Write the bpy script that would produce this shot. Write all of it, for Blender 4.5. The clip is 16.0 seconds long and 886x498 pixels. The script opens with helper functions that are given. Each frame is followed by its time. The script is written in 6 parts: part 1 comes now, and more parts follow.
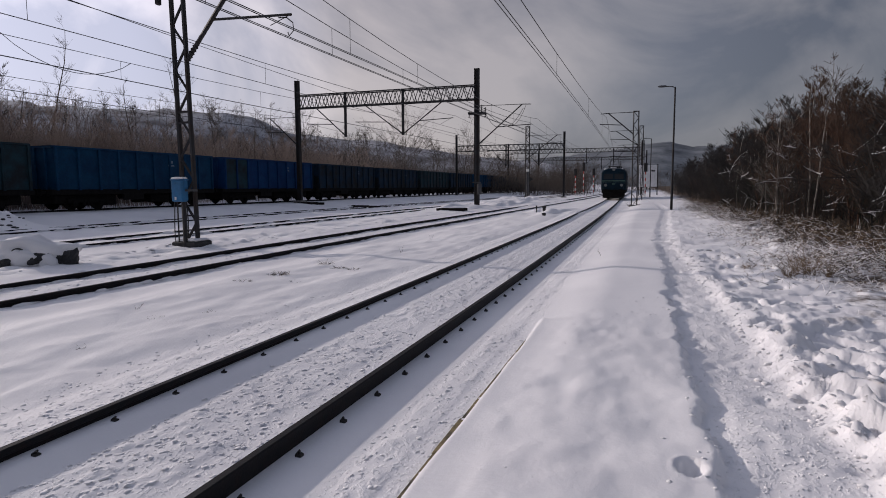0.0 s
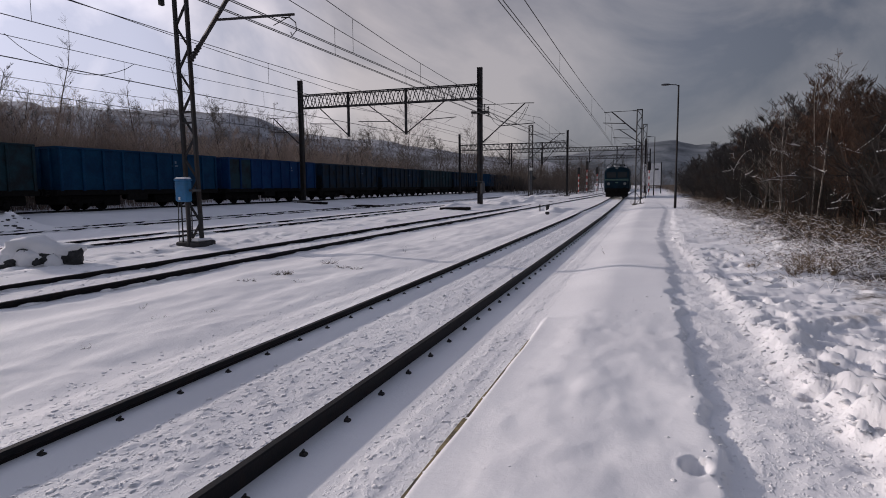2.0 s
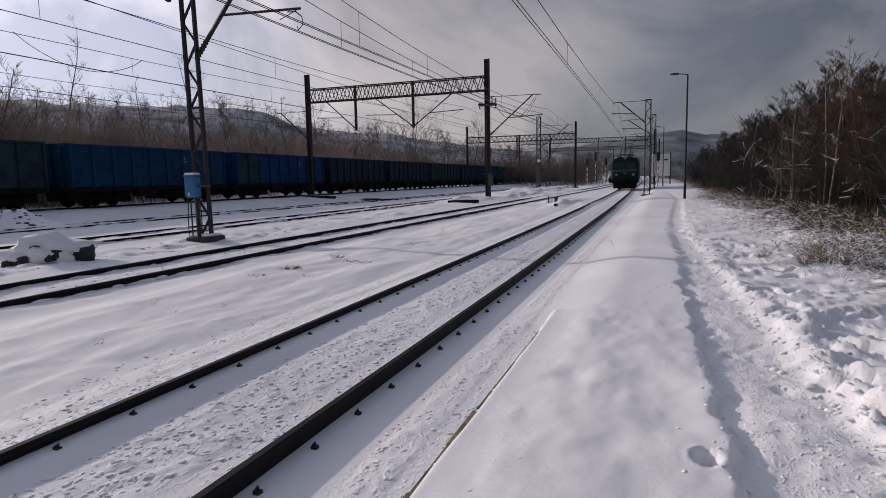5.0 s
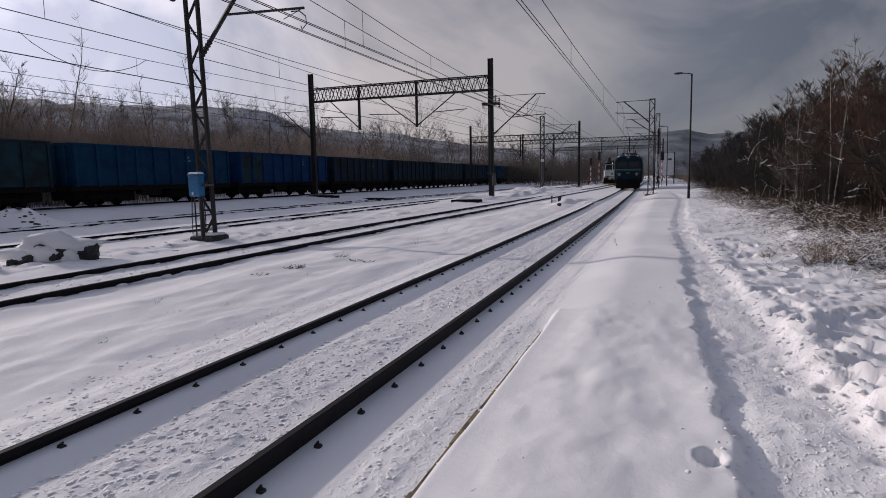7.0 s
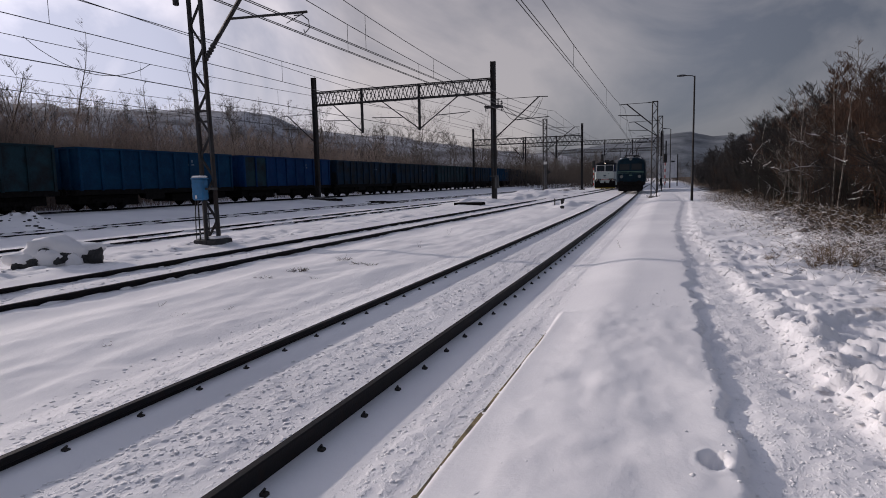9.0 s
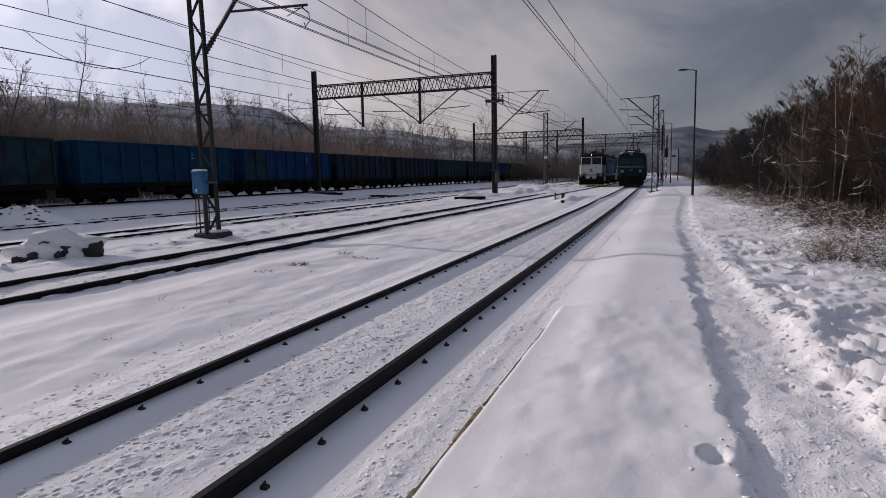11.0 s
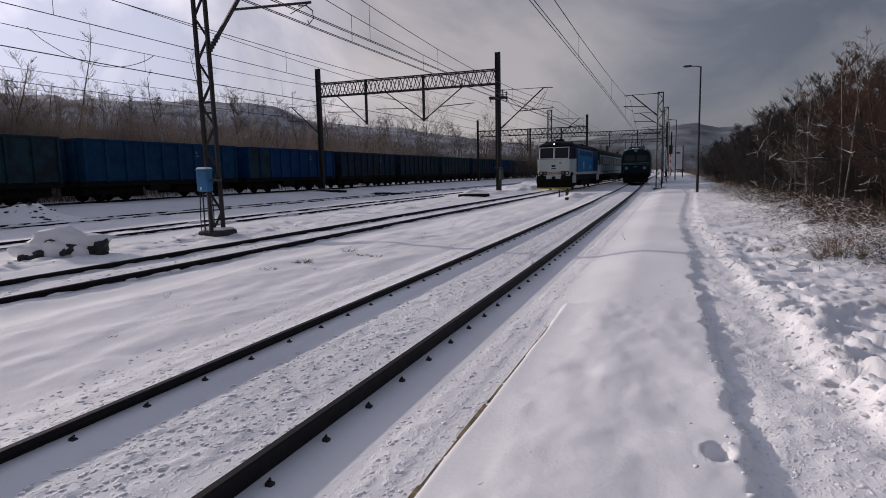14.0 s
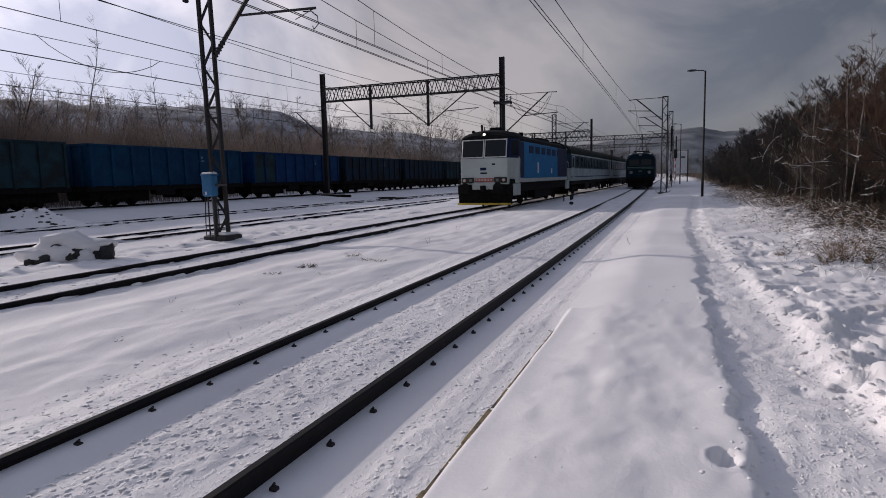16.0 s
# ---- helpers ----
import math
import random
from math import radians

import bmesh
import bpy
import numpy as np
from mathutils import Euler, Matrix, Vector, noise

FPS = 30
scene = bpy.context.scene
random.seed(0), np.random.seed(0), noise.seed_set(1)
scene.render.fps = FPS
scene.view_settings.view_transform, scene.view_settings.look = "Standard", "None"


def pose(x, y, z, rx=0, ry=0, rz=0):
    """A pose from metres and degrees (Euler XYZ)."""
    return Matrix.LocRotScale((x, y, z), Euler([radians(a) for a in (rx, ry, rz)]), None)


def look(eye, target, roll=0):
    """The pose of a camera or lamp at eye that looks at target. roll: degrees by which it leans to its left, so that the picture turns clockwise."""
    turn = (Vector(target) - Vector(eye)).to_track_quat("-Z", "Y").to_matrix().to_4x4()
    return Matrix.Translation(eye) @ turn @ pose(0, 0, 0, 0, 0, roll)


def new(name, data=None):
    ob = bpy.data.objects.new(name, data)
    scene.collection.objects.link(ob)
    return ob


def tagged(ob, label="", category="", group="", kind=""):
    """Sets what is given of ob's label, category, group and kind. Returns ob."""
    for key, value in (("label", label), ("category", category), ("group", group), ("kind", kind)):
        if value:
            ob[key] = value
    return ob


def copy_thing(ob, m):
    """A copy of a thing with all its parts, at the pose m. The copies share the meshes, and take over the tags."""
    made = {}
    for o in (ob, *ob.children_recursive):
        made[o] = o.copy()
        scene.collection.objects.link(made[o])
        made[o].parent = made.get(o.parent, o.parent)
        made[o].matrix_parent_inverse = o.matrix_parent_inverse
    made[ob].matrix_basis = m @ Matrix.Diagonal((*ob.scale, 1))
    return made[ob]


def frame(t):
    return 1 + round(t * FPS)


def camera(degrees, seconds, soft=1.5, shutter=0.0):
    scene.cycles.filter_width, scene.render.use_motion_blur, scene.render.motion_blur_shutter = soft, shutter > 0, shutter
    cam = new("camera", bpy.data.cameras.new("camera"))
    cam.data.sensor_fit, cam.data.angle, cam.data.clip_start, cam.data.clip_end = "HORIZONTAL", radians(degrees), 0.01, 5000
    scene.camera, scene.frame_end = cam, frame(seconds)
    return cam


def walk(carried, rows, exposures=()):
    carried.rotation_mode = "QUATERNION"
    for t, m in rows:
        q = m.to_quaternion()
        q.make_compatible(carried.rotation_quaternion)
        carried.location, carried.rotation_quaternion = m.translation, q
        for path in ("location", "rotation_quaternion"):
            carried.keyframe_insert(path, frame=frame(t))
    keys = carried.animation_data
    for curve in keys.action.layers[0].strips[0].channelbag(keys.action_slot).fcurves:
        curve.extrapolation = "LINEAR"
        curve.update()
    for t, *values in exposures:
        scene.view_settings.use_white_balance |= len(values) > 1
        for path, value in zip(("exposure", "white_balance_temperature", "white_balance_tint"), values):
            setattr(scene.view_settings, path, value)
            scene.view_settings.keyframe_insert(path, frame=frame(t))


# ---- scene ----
FOV = 72.2
EYE = (0.0, 0.0, 1.70)
cam = camera(FOV, 16.0, soft=0.95)


def aim(yaw, pitch, roll):
    """The camera's pose: yaw from +y to the right, pitch up, lean to its left, in degrees."""
    a, b = radians(yaw), radians(pitch)
    way = Vector((math.sin(a) * math.cos(b), math.cos(a) * math.cos(b), math.sin(b)))
    return look(EYE, Vector(EYE) + way, roll)


PATH = [(0.0, -18.60, -5.80, -0.30), (0.5, -18.60, -5.65, -0.29), (1.0, -18.53, -5.63, -0.33), (1.5, -18.72, -5.76, -0.55), (2.0, -18.92, -5.87, -0.50), (2.5, -19.05, -5.97, -0.74), (3.0, -19.04, -6.15, -0.76), (3.5, -19.13, -6.40, -0.82), (4.0, -19.33, -6.50, -0.97), (6.5, -20.06, -6.53, -1.10), (7.0, -20.05, -6.57, -1.08), (7.5, -20.41, -6.51, -1.30), (8.0, -20.42, -6.68, -1.32), (8.5, -20.27, -6.56, -1.32), (9.0, -20.33, -6.29, -1.24), (11.5, -20.36, -6.90, -1.11), (12.0, -20.40, -6.89, -1.15), (12.5, -20.54, -6.93, -1.16), (13.0, -20.39, -6.75, -1.16), (13.5, -20.61, -6.89, -1.27), (14.0, -20.75, -7.07, -1.24), (14.5, -20.85, -7.30, -1.15), (15.0, -20.85, -6.93, -1.08), (15.5, -20.81, -6.72, -1.17), (16.0, -21.16, -6.64, -1.31)]
walk(cam, [(t, aim(a, b, c)) for t, a, b, c in PATH])

# ---- world and sun ----
SUN_AZ, SUN_EL = -78.0, 18.2
SUN_DIR = Vector((math.sin(radians(SUN_AZ)) * math.cos(radians(SUN_EL)), math.cos(radians(SUN_AZ)) * math.cos(radians(SUN_EL)), math.sin(radians(SUN_EL))))
GLOW_DIR = Vector((math.sin(radians(-74)) * math.cos(radians(5)), math.cos(radians(-74)) * math.cos(radians(5)), math.sin(radians(5))))
scene.view_settings.exposure = 0.02


def make_world():
    w = bpy.data.worlds.new("winter_sky")
    scene.world = w
    w.use_nodes = True
    nt = w.node_tree
    nt.nodes.clear()
    N, L = nt.nodes.new, nt.links.new
    sky = N("ShaderNodeTexSky")
    sky.sky_type = "NISHITA"
    sky.sun_disc = False
    sky.sun_elevation = radians(SUN_EL)
    sky.sun_rotation = radians(SUN_AZ)
    co = N("ShaderNodeTexCoord")
    # cloud deck: flatten the direction so that banks stretch along the horizon
    mp = N("ShaderNodeMapping")
    mp.inputs["Scale"].default_value = (1.0, 1.0, 1.5)
    L(co.outputs["Generated"], mp.inputs["Vector"])
    n1 = N("ShaderNodeTexNoise")
    n1.inputs["Scale"].default_value = 2.6
    n1.inputs["Detail"].default_value = 7
    n1.inputs["Roughness"].default_value = 0.52
    n1.inputs["Distortion"].default_value = 0.6
    L(mp.outputs[0], n1.inputs["Vector"])
    # brightness falls with the angle from the sun behind the clouds
    dot = N("ShaderNodeVectorMath")
    dot.operation = "DOT_PRODUCT"
    nrm = N("ShaderNodeVectorMath")
    nrm.operation = "NORMALIZE"
    L(co.outputs["Generated"], nrm.inputs[0])
    L(nrm.outputs[0], dot.inputs[0])
    dot.inputs[1].default_value = GLOW_DIR
    glow = N("ShaderNodeValToRGB")
    g = glow.color_ramp
    g.interpolation = "EASE"
    g.elements[0].position, g.elements[0].color = 0.0, (0.132, 0.134, 0.148, 1)
    g.elements[1].position, g.elements[1].color = 1.0, (0.98, 0.95, 1.04, 1)
    for pos, c in ((0.08, (0.150, 0.149, 0.161)), (0.28, (0.196, 0.192, 0.204)), (0.52, (0.215, 0.206, 0.219)), (0.67, (0.262, 0.247, 0.258)), (0.79, (0.54, 0.51, 0.535)), (0.88, (0.83, 0.79, 0.84))):
        e = g.elements.new(pos)
        e.color = (*c, 1)
    L(dot.outputs["Value"], glow.inputs[0])
    bank = N("ShaderNodeValToRGB")
    b = bank.color_ramp
    b.elements[0].position, b.elements[0].color = 0.39, (0.55, 0.59, 0.72, 1)
    b.elements[1].position, b.elements[1].color = 0.61, (1.57, 1.49, 1.48, 1)
    L(n1.outputs["Fac"], bank.inputs[0])
    mul = N("ShaderNodeMix")
    mul.data_type, mul.blend_type = "RGBA", "MULTIPLY"
    mul.inputs["Factor"].default_value = 1.0
    L(glow.outputs[0], mul.inputs[6])
    L(bank.outputs[0], mul.inputs[7])
    # thin breaks let a little of the clear sky through
    sc = N("ShaderNodeMix")
    sc.data_type, sc.blend_type = "RGBA", "MULTIPLY"
    sc.inputs["Factor"].default_value = 1.0
    sc.inputs[7].default_value = (0.09, 0.09, 0.09, 1)
    L(sky.outputs[0], sc.inputs[6])
    mix = N("ShaderNodeMix")
    mix.data_type = "RGBA"
    mix.inputs["Factor"].default_value = 0.90
    L(sc.outputs[2], mix.inputs[6])
    L(mul.outputs[2], mix.inputs[7])
    # overhead the clouds thin out and more blue comes through
    zs = N("ShaderNodeSeparateXYZ")
    L(nrm.outputs[0], zs.inputs[0])
    high = N("ShaderNodeMapRange")
    high.interpolation_type = "SMOOTHSTEP"
    high.inputs["From Min"].default_value, high.inputs["From Max"].default_value = 0.42, 0.85
    L(zs.outputs["Z"], high.inputs["Value"])
    blue = N("ShaderNodeMix")
    blue.data_type, blue.blend_type = "RGBA", "MULTIPLY"
    blue.inputs[7].default_value = (0.86, 0.97, 1.16, 1)
    L(high.outputs[0], blue.inputs["Factor"])
    L(mix.outputs[2], blue.inputs[6])
    bg = N("ShaderNodeBackground")
    bg.inputs["Strength"].default_value = 1.25
    L(blue.outputs[2], bg.inputs["Color"])
    out = N("ShaderNodeOutputWorld")
    L(bg.outputs[0], out.inputs["Surface"])


make_world()
sun_data = bpy.data.lights.new("sun", "SUN")
sun_data.energy, sun_data.angle, sun_data.color = 2.3, radians(1.1), (1.0, 0.875, 0.81)
sun = new("sun", sun_data)
sun.matrix_world = look(Vector(SUN_DIR) * 300, (0, 0, 0))

# ---- materials ----


def material(name, color, rough=0.6, metal=0.0, scale=8.0, vary=0.25, bump=0.15, tint=None, fine=60.0, spread=0.0, bump_dist=0.01, spec=0.5):
    """A surface with stains at one scale and grain at another; tint: the stains' colour; spread: brightness that differs from object to object."""
    m = bpy.data.materials.new(name)
    m.use_nodes = True
    nt = m.node_tree
    N, L = nt.nodes.new, nt.links.new
    bs = nt.nodes["Principled BSDF"]
    co = N("ShaderNodeTexCoord")
    a = N("ShaderNodeTexNoise")
    a.inputs["Scale"].default_value, a.inputs["Detail"].default_value, a.inputs["Roughness"].default_value = scale, 6, 0.6
    L(co.outputs["Object"], a.inputs["Vector"])
    b = N("ShaderNodeTexNoise")
    b.inputs["Scale"].default_value, b.inputs["Detail"].default_value = fine, 3
    L(co.outputs["Object"], b.inputs["Vector"])
    r = N("ShaderNodeValToRGB")
    t = tint if tint else tuple(c * (1 - vary) for c in color)
    r.color_ramp.elements[0].position, r.color_ramp.elements[0].color = 0.36, (*t, 1)
    r.color_ramp.elements[1].position, r.color_ramp.elements[1].color = 0.58, (*color, 1)
    L(a.outputs["Fac"], r.inputs[0])
    g = N("ShaderNodeMix")
    g.data_type, g.blend_type = "RGBA", "OVERLAY"
    g.inputs["Factor"].default_value = min(0.9, vary)
    L(r.outputs[0], g.inputs[6])
    L(b.outputs["Fac"], g.inputs[7])
    last = g.outputs[2]
    if spread:
        info = N("ShaderNodeObjectInfo")
        rg = N("ShaderNodeMapRange")
        rg.inputs["To Min"].default_value, rg.inputs["To Max"].default_value = 1 - spread, 1 + spread
        L(info.outputs["Random"], rg.inputs["Value"])
        mu = N("ShaderNodeMix")
        mu.data_type, mu.blend_type = "RGBA", "MULTIPLY"
        mu.inputs["Factor"].default_value = 1.0
        L(last, mu.inputs[6])
        L(rg.outputs[0], mu.inputs[7])
        last = mu.outputs[2]
    L(last, bs.inputs["Base Color"])
    rr = N("ShaderNodeMapRange")
    rr.inputs["To Min"].default_value, rr.inputs["To Max"].default_value = max(0.02, rough - 0.12), min(1, rough + 0.12)
    L(b.outputs["Fac"], rr.inputs["Value"])
    L(rr.outputs[0], bs.inputs["Roughness"])
    bs.inputs["Metallic"].default_value = metal
    bs.inputs["Specular IOR Level"].default_value = spec
    if bump:
        bu = N("ShaderNodeBump")
        bu.inputs["Strength"].default_value, bu.inputs["Distance"].default_value = bump, bump_dist
        L(b.outputs["Fac"], bu.inputs["Height"])
        L(bu.outputs[0], bs.inputs["Normal"])
    return m


def snow_material(name, dirt=0.0, scale=1.0, litter=False, crust=False):
    m = bpy.data.materials.new(name)
    m.use_nodes = True
    nt = m.node_tree
    N, L = nt.nodes.new, nt.links.new
    bs = nt.nodes["Principled BSDF"]
    co = N("ShaderNodeTexCoord")
    a = N("ShaderNodeTexNoise")
    a.inputs["Scale"].default_value, a.inputs["Detail"].default_value = 0.35 * scale, 5
    L(co.outputs["Object"], a.inputs["Vector"])
    b = N("ShaderNodeTexNoise")
    b.inputs["Scale"].default_value, b.inputs["Detail"].default_value, b.inputs["Roughness"].default_value = 26 * scale, 6, 0.65
    L(co.outputs["Object"], b.inputs["Vector"])
    c = N("ShaderNodeTexNoise")
    c.inputs["Scale"].default_value, c.inputs["Detail"].default_value = 220 * scale, 2
    L(co.outputs["Object"], c.inputs["Vector"])
    r = N("ShaderNodeValToRGB")
    k = 1 - dirt
    r.color_ramp.elements[0].position, r.color_ramp.elements[0].color = 0.3, (0.80 * k, 0.79 * k, 0.81 * k, 1)
    r.color_ramp.elements[1].position, r.color_ramp.elements[1].color = 0.6, (0.90 * k, 0.89 * k, 0.90 * k, 1)
    L(a.outputs["Fac"], r.inputs[0])
    last = r.outputs[0]
    if litter:
        # thin snow over leaf litter under the wood, from about x = 5 m on
        sep = N("ShaderNodeSeparateXYZ")
        L(co.outputs["Object"], sep.inputs[0])
        ln = N("ShaderNodeTexNoise")
        ln.inputs["Scale"].default_value, ln.inputs["Detail"].default_value, ln.inputs["Roughness"].default_value = 1.7, 7, 0.7
        L(co.outputs["Object"], ln.inputs["Vector"])
        sh = N("ShaderNodeMath")
        sh.operation = "MULTIPLY_ADD"
        L(ln.outputs["Fac"], sh.inputs[0])
        sh.inputs[1].default_value = 7.0
        L(sep.outputs["X"], sh.inputs[2])
        mr = N("ShaderNodeMapRange")
        mr.interpolation_type = "SMOOTHSTEP"
        mr.inputs["From Min"].default_value, mr.inputs["From Max"].default_value = 6.0, 7.9
        L(sh.outputs[0], mr.inputs["Value"])
        lm = N("ShaderNodeMix")
        lm.data_type = "RGBA"
        L(mr.outputs[0], lm.inputs["Factor"])
        L(last, lm.inputs[6])
        lc = N("ShaderNodeValToRGB")
        lc.color_ramp.elements[0].position, lc.color_ramp.elements[0].color = 0.35, (0.035, 0.026, 0.020, 1)
        lc.color_ramp.elements[1].position, lc.color_ramp.elements[1].color = 0.7, (0.14, 0.10, 0.07, 1)
        L(b.outputs["Fac"], lc.inputs[0])
        L(lc.outputs[0], lm.inputs[7])
        last = lm.outputs[2]
    L(last, bs.inputs["Base Color"])
    bs.inputs["Roughness"].default_value = 0.80
    bs.inputs["Specular IOR Level"].default_value = 0.12
    b1 = N("ShaderNodeBump")
    b1.inputs["Strength"].default_value, b1.inputs["Distance"].default_value = 0.22, 0.02
    L(b.outputs["Fac"], b1.inputs["Height"])
    b2 = N("ShaderNodeBump")
    b2.inputs["Strength"].default_value, b2.inputs["Distance"].default_value = 0.30, 0.003
    L(c.outputs["Fac"], b2.inputs["Height"])
    L(b1.outputs[0], b2.inputs["Normal"])
    if crust:
        # blown grains and crumbs where the surface is crusted
        at = N("ShaderNodeAttribute")
        at.attribute_name = "crust"
        d = N("ShaderNodeTexNoise")
        d.inputs["Scale"].default_value, d.inputs["Detail"].default_value, d.inputs["Roughness"].default_value = 23, 3, 0.55
        sq = N("ShaderNodeMapping")
        sq.inputs["Scale"].default_value = (1.0, 0.8, 1.0)
        L(co.outputs["Object"], sq.inputs["Vector"])
        L(sq.outputs[0], d.inputs["Vector"])
        cut = N("ShaderNodeMapRange")
        cut.interpolation_type = "SMOOTHSTEP"
        cut.inputs["From Min"].default_value, cut.inputs["From Max"].default_value = 0.50, 0.68
        L(d.outputs["Fac"], cut.inputs["Value"])
        mu = N("ShaderNodeMath")
        mu.operation = "MULTIPLY"
        L(cut.outputs[0], mu.inputs[0])
        L(at.outputs["Fac"], mu.inputs[1])
        b3 = N("ShaderNodeBump")
        b3.inputs["Strength"].default_value, b3.inputs["Distance"].default_value = 0.42, 0.012
        L(mu.outputs[0], b3.inputs["Height"])
        L(b3.outputs[0], b1.inputs["Normal"])
    L(b2.outputs[0], bs.inputs["Normal"])
    return m


def glass_dark(name, color=(0.02, 0.025, 0.03)):
    m = bpy.data.materials.new(name)
    m.use_nodes = True
    bs = m.node_tree.nodes["Principled BSDF"]
    bs.inputs["Base Color"].default_value = (*color, 1)
    bs.inputs["Roughness"].default_value = 0.06
    bs.inputs["Specular IOR Level"].default_value = 0.22
    return m


def glowing(name, color, strength):
    m = bpy.data.materials.new(name)
    m.use_nodes = True
    bs = m.node_tree.nodes["Principled BSDF"]
    bs.inputs["Base Color"].default_value = (*color, 1)
    bs.inputs["Emission Color"].default_value = (*color, 1)
    bs.inputs["Emission Strength"].default_value = strength
    return m


SNOW = snow_material("snow", litter=True, crust=True)
SNOW_CAP = snow_material("snow_cap", 0.03)
RAIL = material("rail_steel", (0.011, 0.011, 0.013), 0.6, 0.0, 9, 0.4, 0.2, tint=(0.016, 0.012, 0.012), spec=0.14)
CLIP = material("clip_iron", (0.025, 0.023, 0.022), 0.7, 0.3, 20, 0.4)
STEEL = material("mast_paint", (0.026, 0.027, 0.031), 0.6, 0.2, 3, 0.45, 0.2, tint=(0.026, 0.019, 0.016), spec=0.3)
STEEL_LIGHT = material("galvanised_steel", (0.075, 0.078, 0.085), 0.55, 0.4, 4, 0.35, 0.15)
WIRE = material("wire", (0.035, 0.035, 0.038), 0.5, 0.6, 6, 0.3, 0)
CONCRETE = material("concrete", (0.22, 0.21, 0.20), 0.85, 0, 5, 0.4, 0.5, tint=(0.11, 0.10, 0.09))
DARK_STONE = material("dark_stone", (0.042, 0.042, 0.044), 0.85, 0, 5, 0.5, 0.7, tint=(0.018, 0.018, 0.018), fine=35, bump_dist=0.03)
EDGE_STONE = material("platform_edge", (0.20, 0.155, 0.075), 0.85, 0, 6, 0.6, 0.5, tint=(0.05, 0.042, 0.03))
WEED = material("dry_weed", (0.21, 0.145, 0.085), 0.8, 0, 4, 0.5, 0)
DEAD_WEED = material("dead_weed", (0.075, 0.055, 0.040), 0.85, 0, 4, 0.5, 0)
TWIG_DARK = material("dark_twig", (0.022, 0.018, 0.016), 0.85, 0, 2, 0.5, 0)
BARK = material("bark", (0.115, 0.092, 0.076), 0.9, 0, 3, 0.5, 0.4, tint=(0.055, 0.045, 0.038))
BARK_RED = material("red_brown_twigs", (0.072, 0.035, 0.019), 0.9, 0, 0.6, 0.5, 0, tint=(0.034, 0.020, 0.013))
TWIG_GREY = material("grey_twig", (0.034, 0.031, 0.032), 0.85, 0, 2, 0.5, 0)
# Paler than bare bark: haze over the brush is put into the twig colour.
BARK_GREY = material("haze_paled_twigs", (0.36, 0.28, 0.235), 0.9, 0, 0.25, 0.5, 0, tint=(0.20, 0.155, 0.13))
BIRCH = material("birch_bark", (0.30, 0.27, 0.24), 0.8, 0, 5, 0.5, 0.3, tint=(0.06, 0.05, 0.045))

# ---- mesh helpers ----


